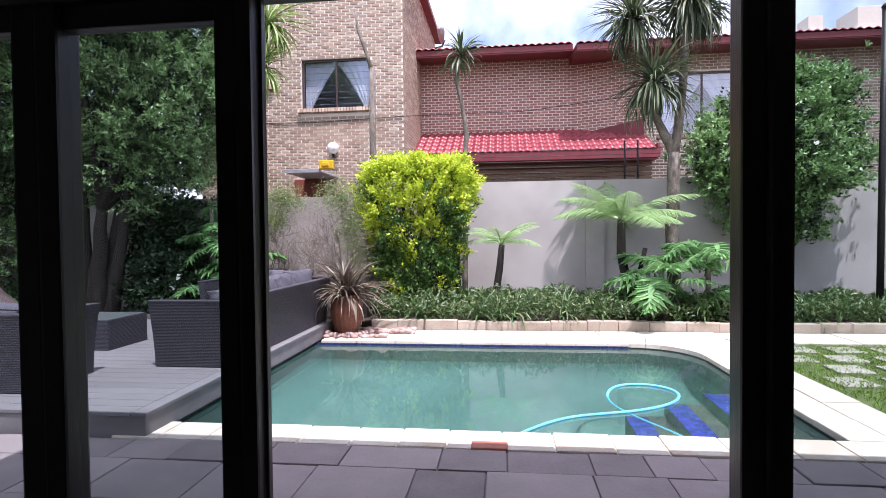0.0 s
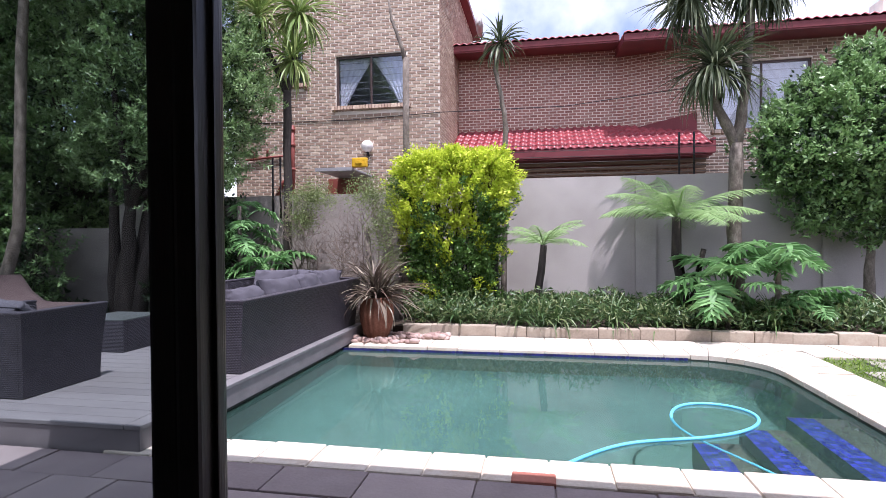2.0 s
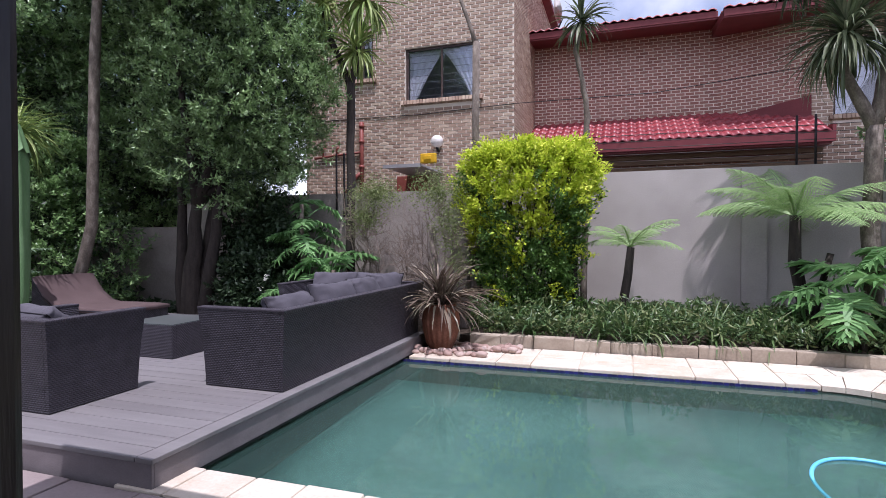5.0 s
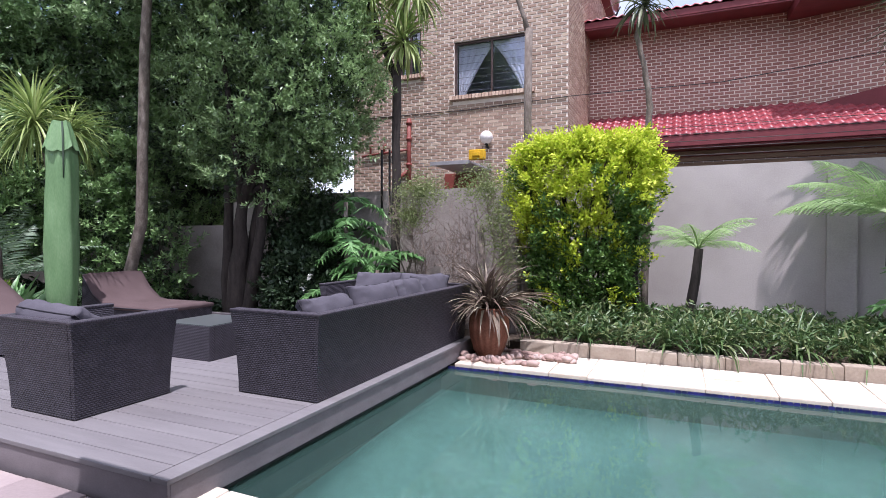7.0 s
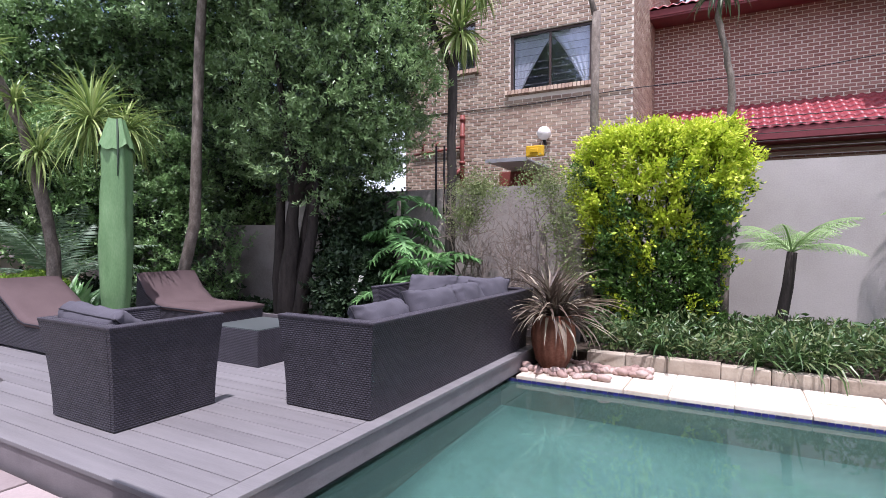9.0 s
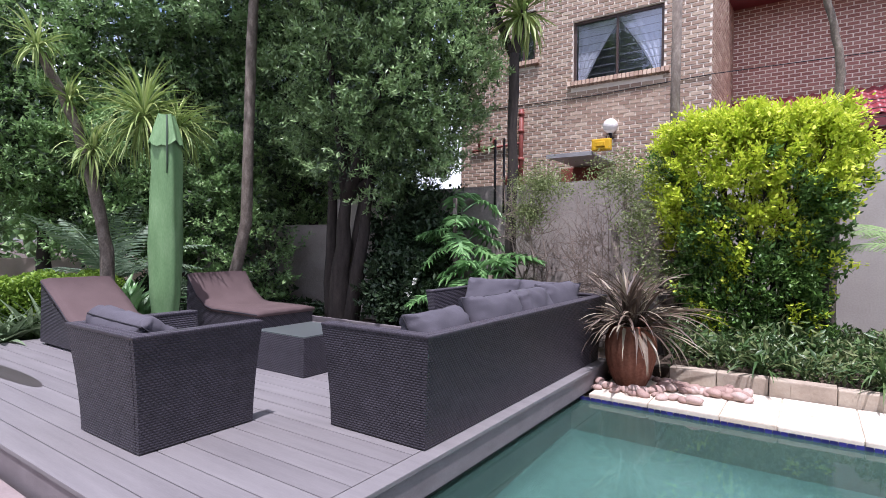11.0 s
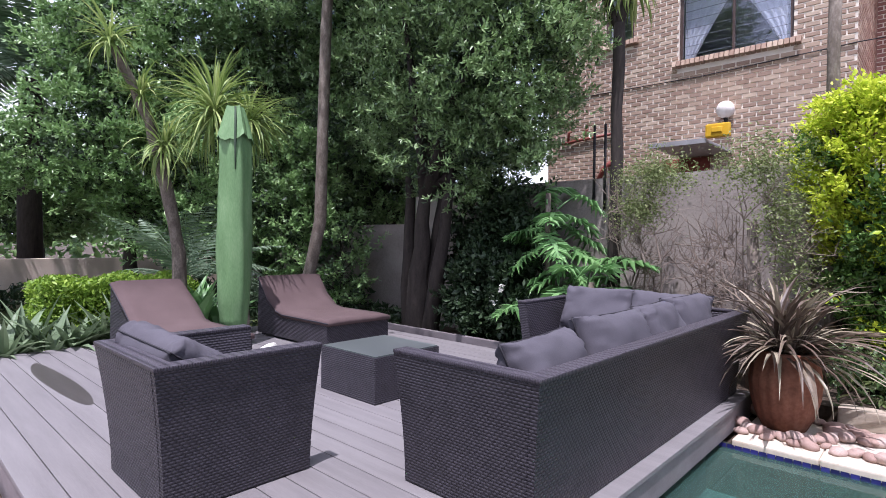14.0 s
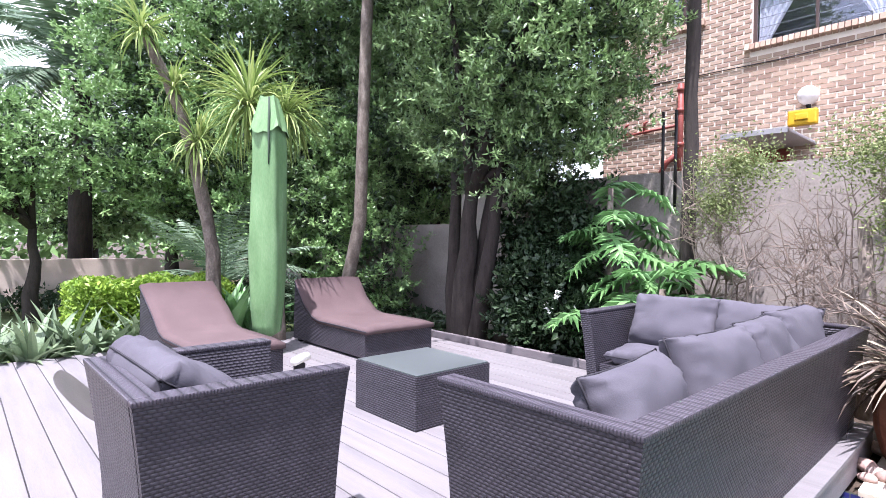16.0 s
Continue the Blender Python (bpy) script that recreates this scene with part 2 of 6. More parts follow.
BRICKS = [(0.25, 0.165, 0.12), (0.36, 0.255, 0.185), (0.28, 0.19, 0.14), (0.43, 0.32, 0.235), (0.33, 0.235, 0.17), (0.50, 0.395, 0.295), (0.30, 0.20, 0.15)]
# Redder mix: light bounced off the red roof is put into the colour.
BOUNCE_BRICKS = [(0.26, 0.125, 0.098), (0.37, 0.19, 0.15), (0.30, 0.145, 0.115), (0.41, 0.235, 0.185), (0.33, 0.165, 0.13)]
M = dict(
    soil=mat("soil", [(0.03, 0.022, 0.015), (0.09, 0.065, 0.045)], 5, 0.95, 0.6, 40),
    lawn=mat("lawn", [(0.05, 0.08, 0.02), (0.12, 0.15, 0.05)], 3, 0.95, 0.5, 90),
    slab=mat("patio_stone", [(0.18, 0.145, 0.14), (0.28, 0.23, 0.22), (0.38, 0.315, 0.295)], 4, 0.7, 0.45, 45, "object", 0.6),
    coping=mat("sandstone", [(0.44, 0.33, 0.23), (0.52, 0.45, 0.36), (0.60, 0.54, 0.45), (0.50, 0.41, 0.31), (0.64, 0.59, 0.50)], 3.5, 0.8, 0.4, 40, "object", 0.4),
    redstone=mat("red_sandstone", [(0.30, 0.10, 0.07), (0.42, 0.17, 0.12)], 5, 0.8, 0.3, 40),
    kerb=mat("kerb_stone", [(0.212, 0.17, 0.128), (0.357, 0.297, 0.23), (0.459, 0.408, 0.323)], 4, 0.85, 0.6, 35, "object", 0.35),
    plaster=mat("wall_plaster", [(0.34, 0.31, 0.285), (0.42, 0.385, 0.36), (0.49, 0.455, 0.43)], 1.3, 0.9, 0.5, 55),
    # Weathered wall tone; also gives the low wall its painted tree shade.
    plaster_old_shade=mat("old_and_shaded_plaster", [(0.20, 0.175, 0.155), (0.31, 0.275, 0.245), (0.40, 0.36, 0.32)], 1.6, 0.9, 0.5, 50),
    mortar=mat("mortar", [(0.70, 0.63, 0.53), (0.82, 0.75, 0.65)], 8, 0.95, 0.4, 80),
    bounce_brick_stuff=mat("bounce_brick_field", BOUNCE_BRICKS, 7, 0.85, 0.4, 70, "island", 0.95),
    beam=mat("verandah_wood", [(0.09, 0.055, 0.032), (0.20, 0.13, 0.075)], 4, 0.7, 0.3, 40, stretch=(0.3, 3, 3)),
    cream=mat("cream_plaster", [(0.55, 0.45, 0.37), (0.66, 0.56, 0.48)], 2, 0.9, 0.3, 50),
    brick=mat("face_brick", BRICKS, 7, 0.85, 0.4, 70, "object", 0.95),
    brick_stuff=mat("face_brick_field", BRICKS, 7, 0.85, 0.4, 70, "island", 0.95),
    tile=mat("red_roof_tile", [(0.15, 0.022, 0.028), (0.26, 0.037, 0.045), (0.35, 0.068, 0.072)], 5, 0.42, 0.25, 50, "object", 0.4, spec=0.5),
    redpaint=mat("red_fascia_paint", [(0.13, 0.024, 0.028), (0.20, 0.042, 0.046)], 3, 0.55, 0.1, 40, spec=0.35),
    deck=mat("composite_deck_board", [(0.125, 0.117, 0.119), (0.168, 0.158, 0.160), (0.205, 0.195, 0.195)], 5, 0.62, 0.25, 70, "object", 0.3, stretch=(0.25, 3, 3)),
    deck_dark=mat("deck_fascia_board", [(0.136, 0.119, 0.123), (0.204, 0.183, 0.187)], 5, 0.6, 0.25, 60, stretch=(1, 1, 2)),
    deck_patch=mat("dark_deck_patch", [(0.045, 0.04, 0.04), (0.075, 0.066, 0.066)], 5, 0.35, 0.15, 60, stretch=(0.25, 3, 3)),
    wicker=weave("black_wicker", (0.005, 0.0047, 0.0065), (0.064, 0.057, 0.070), 0.030, 0.0155),
    wicker_edge=weave("black_wicker_rim", (0.02, 0.018, 0.023), (0.10, 0.09, 0.108), 0.012, 0.05),
    fabric=mat("charcoal_cushion_fabric", [(0.060, 0.056, 0.068), (0.094, 0.089, 0.105)], 3, 0.92, 0.35, 180),
    piping=mat("cushion_piping", [(0.015, 0.014, 0.018), (0.03, 0.028, 0.034)], 6, 0.85, 0.2, 100),
    brownfabric=mat("brown_lounger_fabric", [(0.074, 0.048, 0.047), (0.108, 0.074, 0.072)], 3, 0.9, 0.3, 150),
    glass_top=clear("table_glass", (0.75, 0.85, 0.82), 1.5, 0.3, murk=(0.16, 0.18, 0.18), thick=0.5),
    glass=clear("door_glass", (0.80, 0.84, 0.84), 1.45),
    winglass=clear("window_glass", (0.92, 0.94, 0.98), 1.9),
    water=clear("pool_water", (0.64, 0.84, 0.80), 1.33, 0.012, 0.05, 1.8, (0.06, 0.125, 0.108), 0.28, True),
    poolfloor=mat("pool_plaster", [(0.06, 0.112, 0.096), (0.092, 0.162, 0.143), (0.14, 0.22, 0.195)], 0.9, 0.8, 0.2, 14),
    # Brown-green wall tone stands in for the dark reflection along the edges.
    poolwall=mat("dark_reflection_pool_wall", [(0.048, 0.055, 0.04), (0.075, 0.086, 0.064), (0.105, 0.12, 0.09)], 1.4, 0.8, 0.3, 14),
    steptread=mat("pool_step_pebble", [(0.055, 0.045, 0.036), (0.11, 0.09, 0.072)], 5, 0.8, 0.3, 60),
    mosaic=mat("blue_mosaic", [(0.008, 0.008, 0.09), (0.035, 0.028, 0.34), (0.09, 0.07, 0.60)], 9, 0.25, 0.1, 60, "island", 0.7, spec=0.6),
    mosaic_dark=mat("navy_mosaic", [(0.004, 0.004, 0.035), (0.018, 0.016, 0.12), (0.04, 0.035, 0.22)], 9, 0.3, 0.1, 60, "island", 0.7, spec=0.5),
    hose=mat("pool_hose", [(0.10, 0.50, 0.74), (0.18, 0.62, 0.84)], 5, 0.4, 0.1, 40),
    timber=mat("dark_timber", [(0.007, 0.004, 0.003), (0.018, 0.01, 0.008)], 3, 0.35, 0.25, 30, stretch=(6, 6, 0.6), spec=0.5),
    inner=mat("interior_plaster", [(0.45, 0.42, 0.38), (0.52, 0.49, 0.45)], 2, 0.9, 0.1, 40),
    innerfloor=mat("interior_tile", [(0.20, 0.17, 0.15), (0.28, 0.25, 0.22)], 3, 0.5, 0.1, 40),
    roofunder=mat("patio_roof_boards", [(0.05, 0.035, 0.03), (0.09, 0.065, 0.05)], 3, 0.7, 0.2, 30),
    terracotta=mat("terracotta", [(0.12, 0.043, 0.024), (0.205, 0.078, 0.045), (0.28, 0.125, 0.078)], 5, 0.7, 0.5, 40),
    rock=mat("river_rock", [(0.23, 0.145, 0.12), (0.36, 0.25, 0.21), (0.50, 0.41, 0.36)], 5, 0.7, 0.3, 40, "object", 0.7),
    paver=mat("mossy_paver", [(0.20, 0.20, 0.14), (0.33, 0.31, 0.25), (0.42, 0.39, 0.33)], 5, 0.9, 0.6, 30, "object", 0.3),
    umbrella=mat("green_umbrella_cover", [(0.09, 0.185, 0.07), (0.13, 0.24, 0.10), (0.18, 0.30, 0.14)], 3, 0.7, 0.6, 35, stretch=(2, 2, 0.7)),
    strap=mat("dark_hood_slit", [(0.03, 0.05, 0.03), (0.05, 0.08, 0.045)], 5, 0.8, 0.1),
    bark=mat("bark", [(0.065, 0.053, 0.042), (0.14, 0.116, 0.092), (0.27, 0.235, 0.195)], 5, 0.95, 1.0, 26, stretch=(2.5, 2.5, 1.3)),
    bark_dark=mat("dark_bark", [(0.018, 0.015, 0.013), (0.055, 0.044, 0.036)], 6, 0.95, 1.0, 30, stretch=(3, 3, 0.8)),
    twig=mat("dry_twig", [(0.15, 0.115, 0.09), (0.27, 0.22, 0.18)], 8, 0.9, 0.2, 50, "island", 0.6),
    leaf_olive=mat("olive_green_leaf", [(0.07, 0.13, 0.05), (0.19, 0.31, 0.11), (0.39, 0.53, 0.26)], 2.0, 0.35, 0, vary="island", amount=0.6, trans=0.25, spec=0.65),
    # Near-black green: shade inside crowns and under trees put into the leaf colour.
    leaf_shade=mat("shaded_green_leaf", [(0.012, 0.028, 0.012), (0.028, 0.055, 0.022), (0.055, 0.09, 0.035)], 1.2, 0.5, 0, vary="island", amount=0.65, trans=0.12),
    leaf_dark=mat("dark_green_leaf", [(0.06, 0.115, 0.048), (0.175, 0.30, 0.115), (0.39, 0.53, 0.27)], 2.0, 0.34, 0, vary="island", amount=0.55, trans=0.25, spec=0.7),
    leaf_mid=mat("mid_green_leaf", [(0.075, 0.145, 0.05), (0.20, 0.345, 0.12), (0.39, 0.54, 0.24)], 2.0, 0.36, 0, vary="island", amount=0.55, trans=0.25, spec=0.6),
    leaf_dry=mat("dusty_green_leaf", [(0.11, 0.15, 0.05), (0.20, 0.25, 0.09), (0.31, 0.36, 0.15)], 3, 0.5, 0, vary="island", amount=0.6, trans=0.25),
    leaf_lime=mat("lime_hedge_leaf", [(0.10, 0.20, 0.025), (0.20, 0.33, 0.04), (0.32, 0.45, 0.06)], 2, 0.5, 0, vary="island", amount=0.7, trans=0.35),
    leaf_gold=mat("golden_leaf", [(0.28, 0.42, 0.02), (0.54, 0.65, 0.045), (0.80, 0.83, 0.12)], 2, 0.5, 0, vary="island", amount=0.7, trans=0.35),
    leaf_hedge=mat("green_hedge_leaf", [(0.03, 0.08, 0.016), (0.085, 0.18, 0.036), (0.20, 0.33, 0.075)], 2, 0.42, 0, vary="island", amount=0.6, trans=0.25),
    leaf_grey=mat("greyish_broad_leaf", [(0.08, 0.125, 0.065), (0.18, 0.25, 0.14), (0.36, 0.41, 0.26)], 2, 0.42, 0, vary="island", amount=0.7, trans=0.2),
    leaf_cover=mat("ground_cover_leaf", [(0.036, 0.085, 0.027), (0.085, 0.155, 0.048), (0.24, 0.265, 0.115)], 2, 0.4, 0, vary="island", amount=0.75, trans=0.22, spec=0.5),
    leaf_philo=mat("glossy_split_leaf", [(0.09, 0.20, 0.07), (0.16, 0.33, 0.115), (0.29, 0.49, 0.20)], 2, 0.42, 0, vary="island", amount=0.6, trans=0.28, spec=0.5),
    fern=mat("tree_fern_frond", [(0.17, 0.30, 0.10), (0.29, 0.44, 0.17), (0.46, 0.60, 0.30)], 2, 0.5, 0, vary="island", amount=0.6, trans=0.35),
    spike=mat("cordyline_leaf", [(0.1015, 0.174, 0.0435), (0.2465, 0.348, 0.0943), (0.4785, 0.551, 0.2175)], 2, 0.45, 0, vary="island", amount=0.75, trans=0.25),
    spike_dark=mat("dark_cordyline_leaf", [(0.0375, 0.0625, 0.0312), (0.0938, 0.125, 0.0625), (0.25, 0.275, 0.1625)], 2, 0.45, 0, vary="island", amount=0.75, trans=0.2),
    phormium=mat("bronze_flax_leaf", [(0.05, 0.035, 0.028), (0.15, 0.11, 0.08), (0.42, 0.38, 0.27)], 2, 0.45, 0, vary="object", amount=0.85, trans=0.15),
    palm=mat("palm_frond", [(0.06, 0.11, 0.06), (0.14, 0.215, 0.13), (0.27, 0.35, 0.24)], 2, 0.42, 0, vary="island", amount=0.6, trans=0.2),
    flower=mat("white_flower", [(0.75, 0.74, 0.68), (0.88, 0.87, 0.82)], 4, 0.7, 0, trans=0.3),
    iron=mat("black_iron", [(0.012, 0.011, 0.012), (0.03, 0.028, 0.028)], 6, 0.5, 0.2, 60, metal=0.3),
    pipe=mat("red_brown_pipe", [(0.18, 0.04, 0.03), (0.27, 0.075, 0.055)], 5, 0.55, 0.1, 40),
    wire=mat("fence_wire", [(0.05, 0.045, 0.04), (0.10, 0.09, 0.08)], 6, 0.5, 0, metal=0.5),
    globe=mat("opal_globe", [(0.72, 0.68, 0.62), (0.80, 0.77, 0.72)], 4, 0.25, 0, spec=0.6),
    yellow=mat("yellow_box", [(0.60, 0.34, 0.01), (0.72, 0.44, 0.02)], 4, 0.5, 0.1),
    bracket=mat("awning_grey", [(0.26, 0.26, 0.27), (0.36, 0.36, 0.37)], 4, 0.5, 0.1),
    winframe=mat("bronze_window_frame", [(0.05, 0.032, 0.028), (0.085, 0.058, 0.05)], 5, 0.4, 0.1),
    curtain=mat("net_curtain", [(0.74, 0.76, 0.80), (0.84, 0.86, 0.90)], 4, 0.9, 0.2, 60, trans=0.3),
    bars=mat("burglar_bar", [(0.20, 0.21, 0.23), (0.28, 0.29, 0.31)], 6, 0.5, 0),
    room=mat("neighbour_room", [(0.2, 0.22, 0.26), (0.3, 0.32, 0.36)], 2, 0.9, 0),
    dish=mat("satellite_dish", [(0.55, 0.55, 0.55), (0.65, 0.65, 0.65)], 4, 0.5, 0),
)

# ---- mesh helpers ----


def metre_uv(me):
    uv = me.uv_layers.new(name="metres")
    for p in me.polygons:
        n = p.normal
        ax = max(range(3), key=lambda i: abs(n[i]))
        for li in p.loop_indices:
            c = me.vertices[me.loops[li].vertex_index].co
            uv.data[li].uv = (c.y, c.z) if ax == 0 else (c.x, c.z) if ax == 1 else (c.x, c.y)
    return me


def mesh(name, verts, faces, material, smooth=False, uv=False):
    me = bpy.data.meshes.new(name)
    me.from_pydata([tuple(v) for v in verts], [], [tuple(f) for f in faces])
    me.update()
    me.materials.append(material)
    if smooth:
        me.polygons.foreach_set("use_smooth", [True] * len(me.polygons))
    if uv:
        metre_uv(me)
    return me


def arr_mesh(name, verts, faces, material):
    """The same from numpy arrays: verts N x 3, faces F x k."""
    me = bpy.data.meshes.new(name)
    k = faces.shape[1]
    me.vertices.add(len(verts))
    me.vertices.foreach_set("co", verts.astype(np.float32).ravel())
    me.loops.add(faces.size)
    me.loops.foreach_set("vertex_index", faces.astype(np.int32).ravel())
    me.polygons.add(len(faces))
    me.polygons.foreach_set("loop_start", np.arange(0, faces.size, k, dtype=np.int32))
    me.update(calc_edges=True)
    me.materials.append(material)
    return me


def bm_mesh(name, bm, material, smooth=False, uv=False):
    me = bpy.data.meshes.new(name)
    bm.to_mesh(me)
    bm.free()
    me.materials.append(material)
    if smooth:
        me.polygons.foreach_set("use_smooth", [True] * len(me.polygons))
    if uv:
        metre_uv(me)
    return me


def box_mesh(name, x0, y0, z0, x1, y1, z1, material, bevel=0.0, uv=False, flare=0.0):
    bm = bmesh.new()
    bmesh.ops.create_cube(bm, size=1)
    for v in bm.verts:
        v.co = Vector(((x0 + x1) / 2 + v.co.x * (x1 - x0), (y0 + y1) / 2 + v.co.y * (y1 - y0), (z0 + z1) / 2 + v.co.z * (z1 - z0)))
    if bevel:
        bmesh.ops.bevel(bm, geom=bm.edges[:], offset=bevel, segments=2, affect="EDGES", profile=0.6)
    return bm_mesh(name, bm, material, uv=uv)


def thing(name, label, category, at=(0, 0, 0), rz=0.0, group="", kind=""):
    ob = new(name)
    ob.empty_display_size = 0.1
    ob.matrix_basis = pose(*at, 0, 0, rz)
    return tagged(ob, label, category, group, kind)


def part(name, me, parent, label="", m=None, kind=""):
    ob = new(name, me)
    ob.parent = parent
    if m is not None:
        ob.matrix_basis = m
    return tagged(ob, label, kind=kind)


def pbox(name, parent, b, material, bevel=0.004, label="", uv=False):
    return part(name, box_mesh(name, *b, material, bevel, uv), parent, label)


def solid(name, b, material, label, category="", bevel=0.0, kind="structure"):
    return tagged(new(name, box_mesh(name, *b, material, bevel)), label, category, kind=kind)


def tube_geo(points, radii, sides=8, wob=0.0, rng=random):
    """Verts and faces of a tapered tube through points."""
    vs, fs = [], []
    pts = [Vector(p) for p in points]
    for i, p in enumerate(pts):
        d = (pts[min(i + 1, len(pts) - 1)] - pts[max(i - 1, 0)]).normalized()
        a = d.cross(Vector((0.3, 1, 0.1)) if abs(d.y) < 0.9 else Vector((1, 0, 0.1))).normalized()
        b = d.cross(a)
        for s in range(sides):
            w = math.tau * s / sides
            r = radii[i] * (1 + rng.uniform(-wob, wob))
            vs.append(p + (a * math.cos(w) + b * math.sin(w)) * r)
    for i in range(len(pts) - 1):
        for s in range(sides):
            t = (s + 1) % sides
            fs.append((i * sides + s, i * sides + t, (i + 1) * sides + t, (i + 1) * sides + s))
    fs.append(tuple(range(sides))[::-1])
    fs.append(tuple(range((len(pts) - 1) * sides, len(pts) * sides)))
    return vs, fs


def tube_mesh(name, points, radii, material, sides=8, wob=0.0):
    return mesh(name, *tube_geo(points, radii, sides, wob), material, smooth=True)


def joined(geos):
    vs, fs = [], []
    for v, f in geos:
        o = len(vs)
        vs += v
        fs += [tuple(i + o for i in q) for q in f]
    return vs, fs


def bend_path(a, b, n, wob, rng):
    """A wavering path from a to b."""
    a, b = Vector(a), Vector(b)
    out = []
    for i in range(n + 1):
        t = i / n
        k = math.sin(math.pi * t) if i not in (0, n) else 0
        out.append(a.lerp(b, t) + Vector((rng.uniform(-wob, wob), rng.uniform(-wob, wob), 0)) * k)
    return out


# ---- plants ----


def leaf_mesh(name, centres, size, material, seed, aspect=0.45, up=0.4, droop=0.0, dirs=None):
    """Folded four-cornered leaves, one at each centre, turned every way or along dirs, face up."""
    r = np.random.default_rng(seed)
    n = len(centres)
    q = r.normal(size=(n, 3))
    if dirs is None:
        d = r.normal(size=(n, 3))
        d[:, 2] = d[:, 2] * 0.7 + up - droop
    else:
        d = dirs.copy()
        q = q * 0.45 + np.array([0, 0, 1.0])
    d /= np.linalg.norm(d, axis=1)[:, None]
    s = np.cross(d, q)
    s /= np.linalg.norm(s, axis=1)[:, None]
    nn = np.cross(d, s)
    L = (size * r.uniform(0.6, 1.35, n))[:, None]
    base = centres - d * L * 0.5
    tip = centres + d * L * 0.5
    left = centres + s * L * aspect * 0.5 + nn * L * 0.12
    right = centres - s * L * aspect * 0.5 + nn * L * 0.12
    v = np.stack([base, left, tip, right], 1).reshape(-1, 3)
    f = np.arange(n * 4).reshape(n, 4)
    tri = np.concatenate([f[:, [0, 1, 2]], f[:, [0, 2, 3]]])
    return arr_mesh(name, v, tri, material)


def clumped(blobs, n_clumps, per, spread, seed, shell=0.6):
    """Leaf places: clumps near the skin of the blobs (cx, cy, cz, rx, ry, rz), ragged."""
    r = np.random.default_rng(seed)
    vol = np.array([b[3] * b[4] + b[4] * b[5] + b[3] * b[5] for b in blobs])
    pick = r.choice(len(blobs), n_clumps, p=vol / vol.sum())
    B = np.array(blobs)[pick]
    d = r.normal(size=(n_clumps, 3))
    d /= np.linalg.norm(d, axis=1)[:, None]
    rad = 1 - shell * r.random(n_clumps) ** 1.6 + r.normal(0, 0.06, n_clumps)
    c = B[:, :3] + d * rad[:, None] * B[:, 3:]
    sp = spread * r.uniform(0.6, 1.4, n_clumps)
    p = np.repeat(c, per, 0) + r.normal(size=(n_clumps * per, 3)) * np.repeat(sp, per)[:, None] * np.array([1, 1, 0.75])
    return p


def shoots(blobs, boughs, per, leaves, reach, size, seed):
    """Leaf places and directions: whorled shoots gathered into boughs near the skin of the blobs."""
    r = np.random.default_rng(seed)
    B = np.array(blobs)
    vol = B[:, 3] * B[:, 4] + B[:, 4] * B[:, 5] + B[:, 3] * B[:, 5]
    Bp = B[r.choice(len(blobs), boughs, p=vol / vol.sum())]
    d = r.normal(size=(boughs, 3))
    d /= np.linalg.norm(d, axis=1)[:, None]
    rad = 1.0 - 0.45 * r.random(boughs) ** 2 + r.normal(0, 0.07, boughs)
    c = np.repeat(Bp[:, :3] + d * rad[:, None] * Bp[:, 3:], per, 0)
    n = boughs * per
    out = np.repeat(d, per, 0)
    sz = np.repeat(r.uniform(0.55, 1.35, boughs), per)[:, None] * reach
    off = r.normal(size=(n, 3)) * np.array([1, 1, 0.55])
    tip = c + off * sz
    sd = out * 0.5 + off * 0.4 + np.array([0, 0, 0.55]) + r.normal(size=(n, 3)) * 0.3
    sd /= np.linalg.norm(sd, axis=1)[:, None]
    sd, tip = np.repeat(sd, leaves, 0), np.repeat(tip, leaves, 0)
    ld = sd * 0.55 + r.normal(size=sd.shape) * 0.6
    ld /= np.linalg.norm(ld, axis=1)[:, None]
    return tip - sd * (r.random(len(sd)) * size * 1.8)[:, None] + ld * size * 0.55, ld


